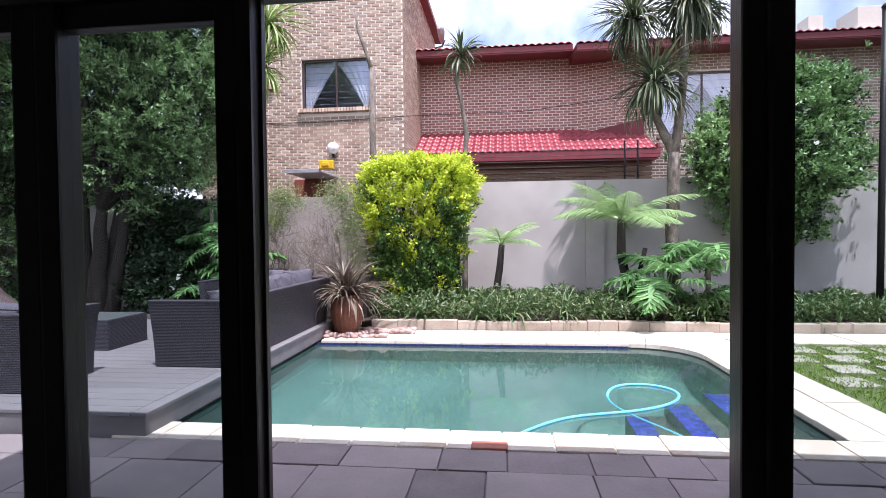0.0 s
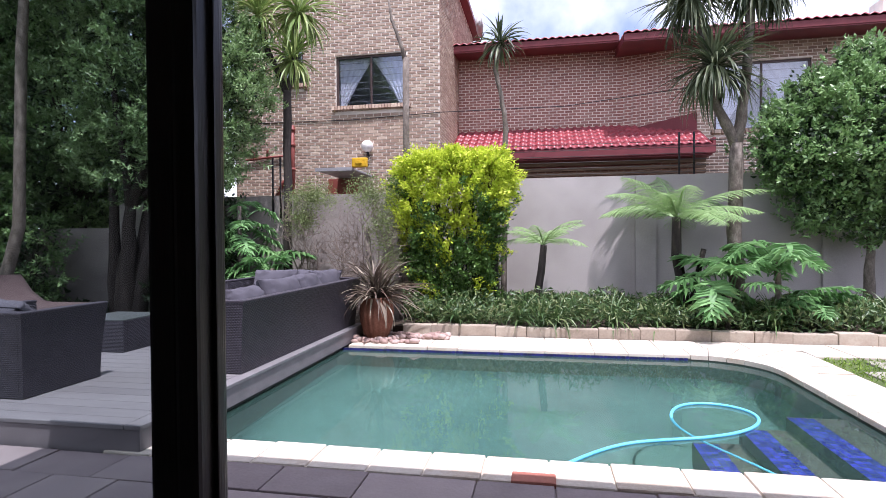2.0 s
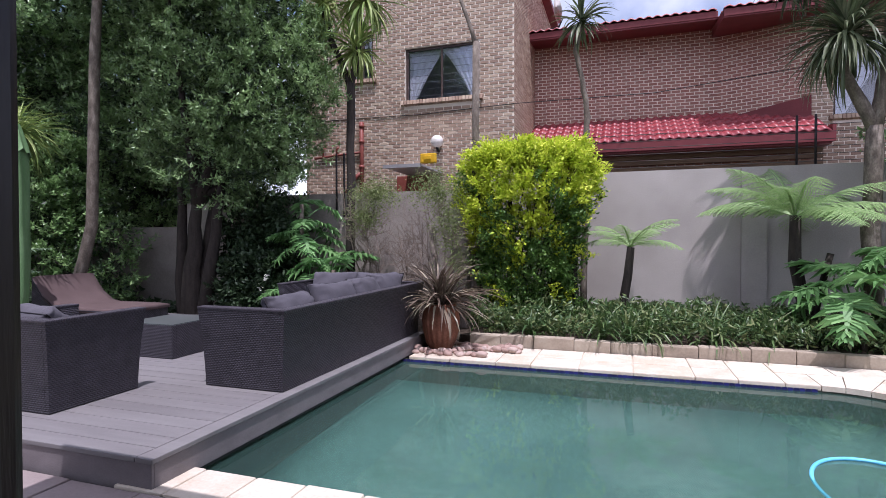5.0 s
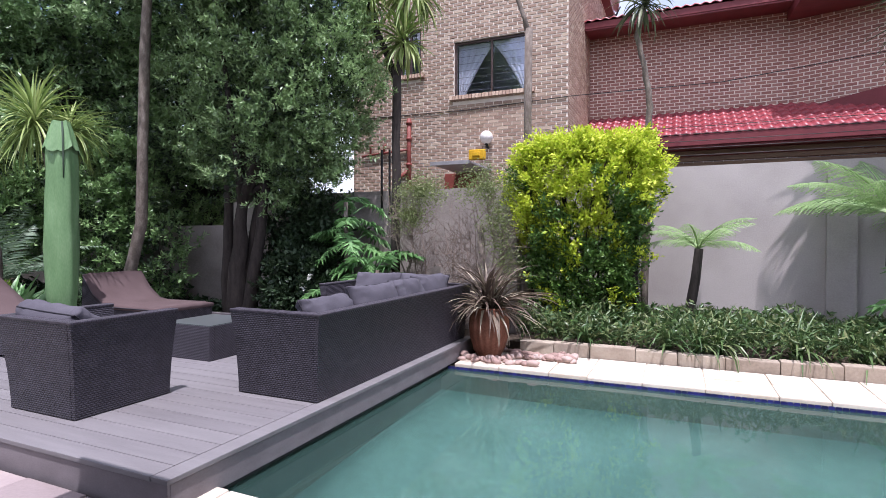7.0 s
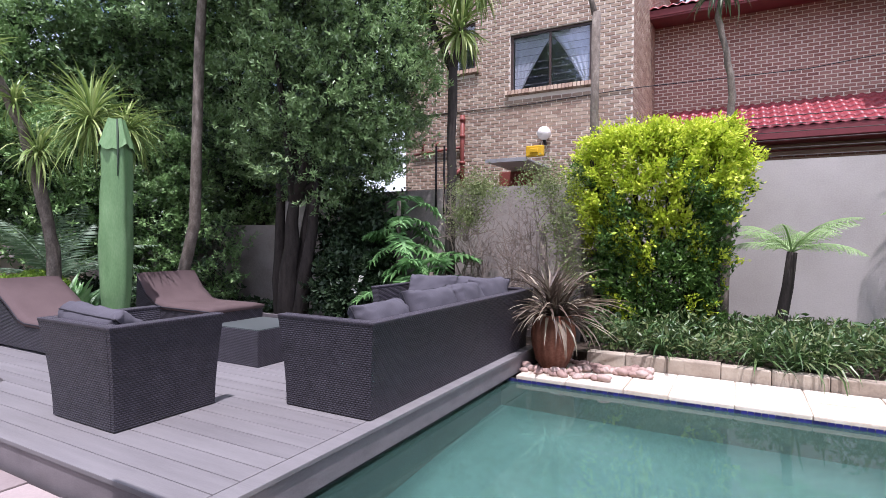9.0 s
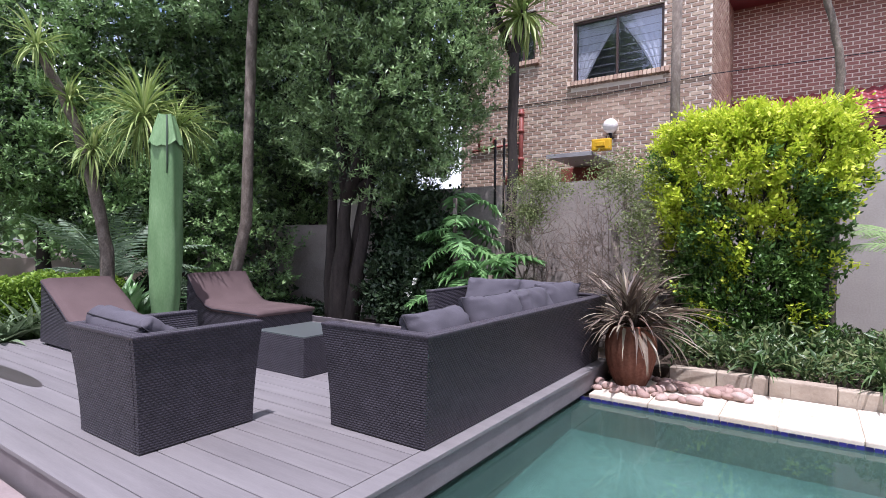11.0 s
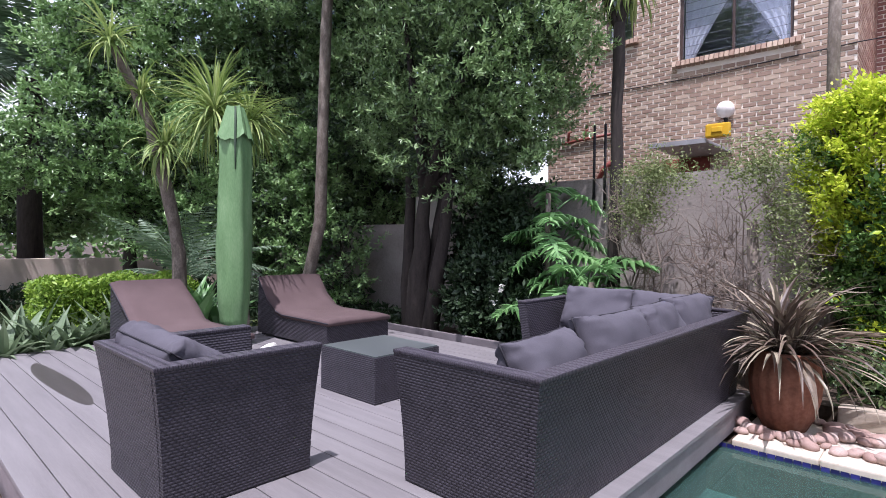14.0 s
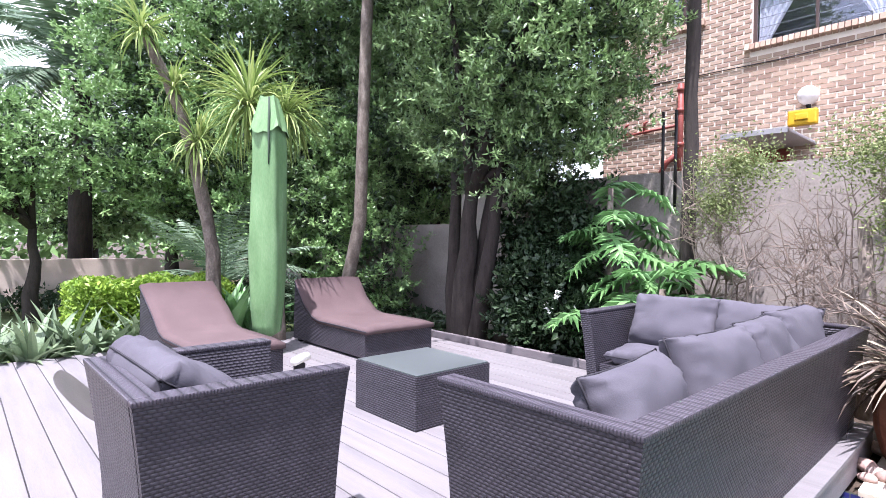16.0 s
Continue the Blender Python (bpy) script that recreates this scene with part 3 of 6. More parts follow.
def tree(name, label, base, blobs, trunk_r, fork, material, bark, n, per, size, seed, spread=0.16, category="tree", limbs=7, lean=(0, 0), aspect=0.45, accents=None, stems=()):
    rng = random.Random(seed)
    t = thing(name, label, category, base)
    bx, by, bz = base
    top = (lean[0], lean[1], fork)
    geos = [tube_geo(bend_path((0, 0, -0.1), top, 6, 0.05, rng), [trunk_r * (1.25 - 0.12 * i) for i in range(7)], 9, 0.1, rng)]
    part("trunk", mesh("trunk", *geos[0], bark, True), t)
    for sx, sy, f in stems:
        part("trunk", tube_mesh("trunk", bend_path((sx * 0.35, sy * 0.35, -0.1), (sx, sy, fork * f), 6, 0.05, rng), [trunk_r * (0.85 - 0.08 * i) for i in range(7)], bark, 8, 0.1), t)
    for i in range(limbs):
        b = blobs[i % len(blobs)]
        end = (b[0] + rng.uniform(-0.6, 0.6) * b[3] - bx, b[1] + rng.uniform(-0.6, 0.6) * b[4] - by, b[2] + rng.uniform(-0.2, 0.7) * b[5] - bz)
        part("limb", tube_mesh("limb", bend_path(top, end, 5, 0.12, rng), [trunk_r * k for k in (0.55, 0.42, 0.33, 0.24, 0.16, 0.08)], bark, 6, 0.1), t)
    p, ld = shoots(blobs, n, per, 11, spread, size, seed)
    part("crown", leaf_mesh("crown", p - np.array(base), size, material, seed, aspect, dirs=ld), t)
    # Inner leaves in a darker copy, painting the shade inside the crown.
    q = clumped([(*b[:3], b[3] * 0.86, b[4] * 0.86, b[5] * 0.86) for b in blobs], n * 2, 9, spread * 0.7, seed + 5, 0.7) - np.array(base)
    part("inner_crown", leaf_mesh("inner_crown", q, size * 1.15, M["leaf_shade"], seed + 6, aspect), t, "inner leaves in dark green, crown shade put into the colour")
    if accents:
        mname, count, asize = accents
        q = clumped(blobs, count, 5, 0.05, seed + 1, 0.1) - np.array(base)
        part("blossom", leaf_mesh("blossom", q, asize, M[mname], seed + 2, 0.7), t, "small white blossoms")
    return t


def strap_geo(origin, heading, pitch, length, width, droop, segs=5, twist=0.0):
    """One strap leaf, folded along its middle, arching over."""
    vs, fs = [], []
    p = Vector(origin)
    h = Vector((math.cos(heading), math.sin(heading), 0))
    side = Vector((-h.y, h.x, 0))
    a = pitch
    for i in range(segs + 1):
        t = i / segs
        w = width * (0.55 + 0.9 * t if t < 0.5 else 2.0 * (1 - t) + 0.02) * 0.5
        s = (side * math.cos(twist * t) + Vector((0, 0, 1)) * math.sin(twist * t)) * w
        up = (Vector((0, 0, 1)) * math.cos(a) - h * math.sin(a)) * w * 0.35
        vs += [p - s + up, p, p + s + up]
        p = p + (h * math.cos(a) + Vector((0, 0, 1)) * math.sin(a)) * (length / segs)
        a -= droop / segs
    for i in range(segs):
        k = i * 3
        fs += [(k, k + 1, k + 4, k + 3), (k + 1, k + 2, k + 5, k + 4)]
    return vs, fs


def rosette_geo(centre, n, length, width, rng, pmin=-0.5, pmax=1.45, droop=1.0, segs=4):
    geos = []
    for i in range(n):
        pt = rng.uniform(pmin, pmax)
        geos.append(strap_geo(Vector(centre) + Vector((rng.uniform(-0.03, 0.03), rng.uniform(-0.03, 0.03), rng.uniform(-0.06, 0.05))), rng.uniform(0, math.tau), pt,
                              length * rng.uniform(0.7, 1.15), width * rng.uniform(0.7, 1.2), droop * rng.uniform(0.3, 1.3), segs, rng.uniform(-0.5, 0.5)))
    return joined(geos)


def cordyline(label, base, stems, heads, seed, material="spike", length=0.75, n=85, width=0.045, bark="bark", category="cordyline"):
    """stems: (points, radius at foot, radius at top) and heads: (x, y, z, scale), all from the base."""
    rng = random.Random(seed)
    t = thing("cordyline", label, category, base)
    for pts, r0, r1 in stems:
        k = len(pts)
        fine = []
        for i in range(k - 1):
            fine += bend_path(pts[i], pts[i + 1], 4, 0.015, rng)[: 4 if i < k - 2 else 5]
        m = len(fine)
        part("trunk", tube_mesh("trunk", fine, [r0 + (r1 - r0) * i / (m - 1) for i in range(m)], M[bark], 8, 0.12), t)
    for x, y, z, s in heads:
        part("leaf_head", mesh("leaf_head", *rosette_geo((x, y, z), int(n * s), length * s, width, rng, -0.9, 1.45, 1.5, 6), M[material]), t)
    return t


def frond_geo(origin, heading, pitch, length, droop, leaflet, pairs, rng, width=0.03, hang=0.35, teeth=0):
    """A pinnate frond: a thin stalk and pairs of narrow leaflets."""
    p = Vector(origin)
    h = Vector((math.cos(heading), math.sin(heading), 0))
    side = Vector((-h.y, h.x, 0))
    a = pitch
    vs, fs, path = [], [], [p.copy()]
    for i in range(pairs):
        t = (i + 1) / pairs
        f = h * math.cos(a) + Vector((0, 0, 1)) * math.sin(a)
        u = Vector((0, 0, 1)) * math.cos(a) - h * math.sin(a)
        p = p + f * (length / pairs)
        path.append(p.copy())
        a -= droop / pairs
        if t < 0.1:
            continue
        L = leaflet * math.sin(math.pi * min(1, t * 0.86 + 0.14)) ** 0.7 * rng.uniform(0.85, 1.1) + 0.01
        for sgn in (-1, 1):
            d = (side * sgn + f * 0.45 - u * hang * rng.uniform(0.4, 1.4)).normalized()
            o = len(vs)
            if teeth:
                for q in range(teeth):
                    a0, a1 = q / teeth, (q + 0.72) / teeth
                    ww = width * (1.25 - a0)
                    c0, c1 = p + d * L * a0 - u * L * 0.2 * a0 * a0, p + d * L * a1 - u * L * 0.2 * a1 * a1
                    vs += [c0, c1, (c0 + c1) / 2 + f * ww + d * width * 0.4, (c0 + c1) / 2 - f * ww + d * width * 0.4]
                    fs += [(o, o + 1, o + 2), (o + 1, o, o + 3)]
                    o += 4
                continue
            m1 = p + d * L * 0.45
            vs += [p - f * width * 0.35, m1 - f * width * 0.5 + u * 0.01, p + d * L, m1 + f * width * 0.5 + u * 0.01]
            fs += [(o, o + 1, o + 2, o + 3)]
    sv, sf = tube_geo(path[:: max(1, pairs // 6)], [0.012 * (1 - 0.12 * i) for i in range(len(path[:: max(1, pairs // 6)]))], 4)
    return joined([(vs, fs), (sv, sf)])


def frond_plant(name, label, base, trunk_pts, tr, crown, n, length, droop, leaflet, pairs, seed, material, category, pmin=0.1, pmax=1.2, width=0.03, bark="bark_dark", hang=0.35, teeth=0):
    rng = random.Random(seed)
    t = thing(name, label, category, base)
    if trunk_pts:
        k = len(trunk_pts)
        part("trunk", tube_mesh("trunk", trunk_pts, [tr * (1.15 - 0.25 * i / (k - 1)) for i in range(k)], M[bark], 9, 0.16), t)
    for i in range(n):
        g = frond_geo(crown, math.tau * (i + rng.uniform(-0.3, 0.3)) / n * 1.0, rng.uniform(pmin, pmax), length * rng.uniform(0.8, 1.12), droop * rng.uniform(0.8, 1.2), leaflet, pairs, rng, width, hang, teeth)
        part("frond", mesh("frond", *g, M[material]), t)
    return t


def split_leaf_geo(base, heading, pitch, size, rng):
    """A deeply lobed leaf on a long stalk."""
    h = Vector((math.cos(heading), math.sin(heading), 0))
    stalk = [Vector(base)]
    a = pitch
    for i in range(5):
        stalk.append(stalk[-1] + (h * math.cos(a) + Vector((0, 0, 1)) * math.sin(a)) * size * 0.15)
        a -= 0.10
    o = stalk[-1]
    a -= 0.55
    f = h * math.cos(a) + Vector((0, 0, 1)) * math.sin(a)
    s = Vector((-h.y, h.x, 0))
    u = s.cross(f) * -1
    vs, fs = [], []
    lobes = 10
    for i in range(lobes):
        t = i / (lobes - 1)
        p = o + f * size * (0.95 * t - 0.1) - u * size * 0.28 * t * t
        L = size * (0.50 * math.sin(math.pi * (0.2 + 0.72 * t)) + 0.06)
        w = size * 0.034
        for sg in (-1, 1):
            d = (s * sg * (1 - 0.5 * t) + f * (-0.15 + 0.9 * t) + u * rng.uniform(-0.4, 0.05)).normalized()
            e = d.cross(u).normalized()
            k = len(vs)
            m = p + d * L * 0.55 + u * L * 0.06
            q = p + d * L - u * L * 0.22
            vs += [p - e * w * 1.1, p + e * w * 1.1, m + e * w * 1.25, q, m - e * w * 1.25, m + d * L * 0.12 + e * w * 3.0, m + d * L * 0.10 - e * w * 3.0]
            fs += [(k, k + 1, k + 2, k + 3, k + 4), (k + 1, k + 5, k + 2), (k + 4, k + 6, k)]
    k = len(vs)
    vs += [o - f * size * 0.1 - s * size * 0.05, o + f * size * 0.88 - u * size * 0.26, o - f * size * 0.1 + s * size * 0.05, o + f * size * 0.4 - u * size * 0.05 + s * size * 0.07, o + f * size * 0.4 - u * size * 0.05 - s * size * 0.07]
    fs += [(k, k + 4, k + 3, k + 2), (k + 4, k + 1, k + 3)]
    st = tube_geo(stalk, [0.014 * (1 - 0.1 * i) for i in range(6)], 5)
    return joined([(vs, fs), st])


def philodendron(label, base, n, size, seed, height=0.3, spread=0.2, trunk=True):
    rng = random.Random(seed)
    t = thing("philodendron", label, "plant", base)
    if trunk:
        part("stem", tube_mesh("stem", bend_path((0, 0, -0.05), (0, 0, height), 4, 0.03, rng), [0.05, 0.05, 0.045, 0.04, 0.035], M["bark"], 7, 0.15), t)
    for i in range(n):
        b = (rng.uniform(-spread, spread) * 0.4, rng.uniform(-spread, spread) * 0.4, height * rng.uniform(0.5, 1.0))
        part("leaf", mesh("leaf", *split_leaf_geo(b, math.tau * i / n * 1.7 + rng.uniform(-0.4, 0.4), rng.uniform(0.5, 1.4), size * rng.uniform(0.75, 1.15), rng), M["leaf_philo"]), t)
    return t


def leaf_stuff(name, label, boxes, n, size, material, seed, category="plant", aspect=0.4, up=0.6, flat=0.72):
    r = np.random.default_rng(seed)
    out = []
    area = sum((b[3] - b[0]) * (b[4] - b[1]) for b in boxes)
    for x0, y0, z0, x1, y1, z1 in boxes:
        k = int(n * (x1 - x0) * (y1 - y0) / area)
        x, y = r.uniform(x0, x1, k), r.uniform(y0, y1, k)
        top = z0 + (z1 - z0) * (flat + (1 - flat) * np.sin(x * 5.1 + y * 3.0) * np.sin(y * 6.3 - x * 1.7))
        z = z0 + (top - z0) * r.random(k) ** 0.55
        out.append(np.stack([x, y, z], 1))
    return tagged(new(name, leaf_mesh(name, np.concatenate(out), size, M[material], seed, aspect, up)), label, category, kind="stuff")

# ---- large structure ----
PX0, PX1, PY0, PY1 = -2.80, 2.40, 5.81, 9.27
gv, gf = [], []
xs, ys = [-220, PX0 - 0.1, PX1 + 0.02, 220], [-220, PY0 - 0.02, PY1 + 0.02, 260]
for yy in ys:
    for xx in xs:
        gv.append((xx, yy, -0.07))
for j in range(3):
    for i in range(3):
        if (i, j) != (1, 1):
            gf.append((j * 4 + i, j * 4 + i + 1, j * 4 + i + 5, j * 4 + i + 4))
tagged(new("ground", mesh("ground", gv, gf, M["soil"])), "dark bare soil ground around the garden", "ground", kind="structure")

pool = thing("swimming_pool", "plastered swimming pool with a rounded corner and blue mosaic steps", "pool", kind="structure")
R = 0.75
outline = [(PX0 - 0.1, PY0 - 0.02), (PX1, PY0 - 0.02), (PX1, PY1 - R)]
outline += [(PX1 - R + R * math.cos(a), PY1 - R + R * math.sin(a)) for a in (radians(k) for k in range(10, 91, 10))] + [(PX0 - 0.1, PY1)]
n = len(outline)
mx, my = (PX0 + PX1) / 2, (PY0 + PY1) / 2


def pool_ring(inset, z):
    kx, ky = 1 - inset / ((PX1 - PX0) / 2), 1 - inset / ((PY1 - PY0) / 2)
    return [(mx + (x - mx) * kx, my + (y - my) * ky, z) for x, y in outline]


wall_rings = pool_ring(0, -0.03) + pool_ring(0.02, -0.92)
# Wall coloured dark to paint the reflection near the pool's rim.
part("pool_wall", mesh("pool_wall", wall_rings, [(i, (i + 1) % n, n + (i + 1) % n, n + i) for i in range(n)], M["poolwall"]), pool, "plaster pool wall, dark reflection at the edges put into its colour")
cove = []
for k in range(9):
    a = math.pi / 2 * k / 8
    cove += pool_ring(0.02 + 0.70 * (1 - math.cos(a)), -0.92 - 0.62 * math.sin(a))
part("pool_floor", mesh("pool_floor", cove, [(k * n + i, k * n + (i + 1) % n, k * n + n + (i + 1) % n, k * n + n + i) for k in range(8) for i in range(n)] + [tuple(range(8 * n, 9 * n))], M["poolfloor"], True), pool)
for i, (sx, top) in enumerate(((2.02, -0.24), (1.62, -0.50), (1.22, -0.76))):
    pbox("pool_step", pool, (sx - 0.1, PY0, -1.24, PX1 - 0.004 * (i + 1) if i == 0 else sx + 0.30, 7.35 - 0.1 * i, top), M["steptread"], 0.01)
    vs, fs = [], []
    for a in range(4):
        for b in range(int((7.35 - 0.1 * i - PY0) / 0.052)):
            x0, y0 = sx - 0.1 + a * 0.052, PY0 + 0.01 + b * 0.052
            o = len(vs)
            vs += [(x0, y0, top + 0.006), (x0 + 0.047, y0, top + 0.006), (x0 + 0.047, y0 + 0.047, top + 0.006), (x0, y0 + 0.047, top + 0.006)]
            fs.append((o, o + 1, o + 2, o + 3))
    part("step_mosaic", mesh("step_mosaic", vs, fs, M["mosaic"]), pool, "blue mosaic step edging", kind="stuff")
vs, fs = [], []
for j in range(1):
    for i in range(int((PX1 - R - PX0) / 0.052)):
        x0, z0 = PX0 + i * 0.052, -0.03 - (j + 1) * 0.052
        o = len(vs)
        vs += [(x0, PY1 - 0.012, z0), (x0 + 0.047, PY1 - 0.012, z0), (x0 + 0.047, PY1 - 0.012, z0 + 0.047), (x0, PY1 - 0.012, z0 + 0.047)]
        fs.append((o, o + 1, o + 2, o + 3))
part("waterline_mosaic", mesh("waterline_mosaic", vs, fs, M["mosaic_dark"]), pool, "blue mosaic waterline band", kind="stuff")
water = new("water", mesh("water", [(x, y, -0.065) for x, y in outline], [tuple(range(n))], M["water"]))
tagged(water, "still greenish pool water", "water", kind="structure")
water.visible_shadow = False

# boundary walls
solid("wall_north", (-2.6, 12.6, -0.1, 14, 12.82, 2.58), M["plaster"], "grey-beige plastered boundary wall behind the pool", "wall")
solid("wall_north_west", (-8.3, 11.45, -0.1, -2.6, 11.67, 2.26), M["plaster_old_shade"], "weathered grey plastered boundary wall", "wall")
solid("wall_return", (-2.604, 11.67, -0.1, -2.4, 12.6, 2.26), M["plaster_old_shade"], "short plastered wall return", "wall")
# Darker plaster used on this wall to paint the shade of the trees.
solid("wall_west_low", (-20, 11.45, -0.1, -8.3, 11.65, 1.71), M["plaster_old_shade"], "lower plastered garden wall behind trees, darkened for their shade", "wall")
solid("wall_far_west", (-15.6, -6, -0.1, -15.35, 11.45, 0.95), M["cream"], "low cream garden wall across the lawn", "wall")
solid("wall_east", (14, -6, -0.1, 14.2, 12.8, 2.5), M["plaster"], "plain boundary wall", "wall")
for px in (1.55, 4.6):
    solid("wall_pier", (px, 12.52, -0.1, px + 0.35, 12.60, 2.56), M["plaster"], "shallow plastered wall pier", "wall")
tagged(new("lawn", mesh("lawn", [(-15.3, -6, -0.04), (-8.75, -6, -0.04), (-8.75, 11.4, -0.04), (-15.3, 11.4, -0.04)], [(0, 1, 2, 3)], M["lawn"])), "patchy green lawn beyond the deck", "lawn", kind="structure")

# the house that the walk starts in
DY = 3.46
solid("floor", (-3.3, -4, -0.12, 3.6, DY + 0.12, -0.01), M["innerfloor"], "tiled interior floor", "floor")
solid("wall_south", (-3.3, -4.2, -0.1, 3.6, -4, 2.8), M["inner"], "plain interior wall", "wall")
solid("wall_room_west", (-3.5, -4.2, -0.1, -3.3, DY + 0.1, 2.8), M["inner"], "plain interior side wall", "wall")
solid("wall_room_east", (3.6, -4.2, -0.1, 3.8, DY + 0.1, 2.8), M["inner"], "plain interior side wall", "wall")
solid("ceiling", (-3.3, -4, 2.62, 3.6, DY, 2.75), M["inner"], "white interior ceiling", "ceiling")
solid("wall_over_door", (-3.3, DY, 2.45, 3.6, DY + 0.12, 3.16), M["plaster"], "wall above the glass doors", "wall")
solid("patio_roof", (-3.0, DY + 0.12, 3.04, 6.4, 4.66, 3.16), M["roofunder"], "dark timber patio roof overhang", "roof")
solid("house_roof", (-3.6, -4.4, 2.8, 6.4, DY + 0.1, 2.95), M["roofunder"], "dark house roof", "roof")
solid("wall_house_east", (3.8, DY - 0.1, -0.1, 6.4, DY + 0.1, 3.04), M["plaster"], "plastered house wall", "wall")

doors = thing("glass_door", "dark-stained timber folding glass doors with one leaf open", "door", kind="structure")
pbox("door_head", doors, (-3.3, DY, 2.33, 3.6, DY + 0.12, 2.45), M["timber"], 0.006)
pbox("door_sill", doors, (-3.3, DY, -0.01, 3.6, DY + 0.12, 0.012), M["timber"], 0.004)


def stile(x0, x1, proud=0.0):
    pbox("stile", doors, (x0, DY - proud, 0.012, x1, DY + 0.10, 2.33), M["timber"], 0.012)


def leaf(x0, x1, top):
    pbox("top_rail", doors, (x0, DY + 0.02, top, x1, DY + 0.08, 2.33), M["timber"], 0.006)
    pbox("bottom_rail", doors, (x0, DY + 0.02, 0.012, x1, DY + 0.08, 0.14), M["timber"], 0.006)
    p = pbox("pane", doors, (x0 - 0.01, DY + 0.045, 0.13, x1 + 0.01, DY + 0.051, top + 0.01), M["glass"], 0, "clear glass pane")
    p.visible_shadow = False


stile(-1.035, -0.955)
stile(-0.952, -0.892, 0.02)
pbox("stile_bead", doors, (-0.890, DY + 0.035, 0.012, -0.878, DY + 0.065, 2.33), M["timber"], 0.004)
stile(-1.80, -1.70)
stile(-1.697, -1.61, 0.015)
stile(0.67, 0.745)
stile(0.748, 0.815, 0.02)
stile(2.2, 2.4)
stile(-2.9, -2.75)
leaf(-1.61, -1.035, 2.245)
leaf(-2.75, -1.80, 2.245)
leaf(0.815, 2.2, 2.262)
leaf(2.4, 3.6, 2.262)
leaf(-3.3, -2.9, 2.245)

# the neighbour's house
house = thing("brick_house", "two-storey brown face-brick house with red tiled roofs", "house")
HX0, HX1, HY = -8.3, -2.65, 15.7
W1 = (-5.42, 4.92, -3.52, 6.26)
W2 = (-6.95, 5.58, -6.32, 6.75)


def wall_with_holes(parent, x0, x1, z0, z1, y0, y1, holes, material):
    """A thick wall along x, built up round its openings."""
    xs_ = sorted({x0, x1, *[h[0] for h in holes], *[h[2] for h in holes]})
    for a, b in zip(xs_, xs_[1:]):
        cuts = sorted([(h[1], h[3]) for h in holes if h[0] <= a and h[2] >= b])
        z = z0
        for lo, hi in cuts + [(z1, z1)]:
            if lo > z:
                pbox("wall_section", parent, (a, y0, z, b, y1, lo), material, 0)
            z = hi


wall_with_holes(house, HX0, HX1, -0.1, 9.0, HY, HY + 0.2, [W1, W2], M["mortar"])
pbox("side_wall", house, (HX1 - 0.2, HY + 0.2, -0.1, HX1, 22.5, 9.0), M["mortar"], 0)
pbox("side_wall", house, (HX0, HY + 0.2, -0.1, HX0 + 0.2, 22.5, 9.0), M["mortar"], 0)
pbox("back_wall", house, (HX0 - 0.5, 22.5, -0.1, 16, 22.7, 7.5), M["mortar"], 0)
pbox("room_back", house, (HX0 + 0.2, HY + 1.5, -0.1, HX1 - 0.2, HY + 1.6, 9.0), M["room"], 0)
pbox("room_floor", house, (HX0 + 0.2, HY + 0.2, 3.9, HX1 - 0.2, HY + 1.5, 4.0), M["room"], 0)
pbox("room_ceiling", house, (HX0 + 0.2, HY + 0.2, 7.4, HX1 - 0.2, HY + 1.5, 7.5), M["room"], 0)
pbox("parapet", house, (HX0 - 0.15, HY - 0.25, 9.0, HX1 + 0.25, 22.7, 9.15), M["redpaint"], 0.01)
RY = 18.85
pbox("recess_wall", house, (HX1, RY, -0.1, 2.15, RY + 0.2, 7.2), M["mortar"], 0)
# slanting wall and the right-hand block
sv = [(2.15, RY, 0), (4.05, 18.1, 0), (4.05, 18.3, 0), (2.15, RY + 0.2, 0)]
part("slant_wall", mesh("slant_wall", [(x, y, z) for z in (-0.1, 7.2) for x, y, _ in sv], [(0, 1, 5, 4), (1, 2, 6, 5), (2, 3, 7, 6), (3, 0, 4, 7), (4, 5, 6, 7), (3, 2, 1, 0)], M["mortar"]), house)
W3 = (4.50, 4.36, 6.9, 6.2)
wall_with_holes(house, 4.05, 14.0, -0.1, 7.2, 18.1, 18.3, [W3], M["mortar"])
pbox("room_back", house, (4.05, 19.2, -0.1, 14, 19.3, 7.2), M["room"], 0)
pbox("room_floor", house, (4.05, 18.3, 3.9, 14, 19.2, 4.0), M["room"], 0)
pbox("room_ceiling", house, (4.05, 18.3, 6.9, 14, 19.2, 7.0), M["room"], 0)


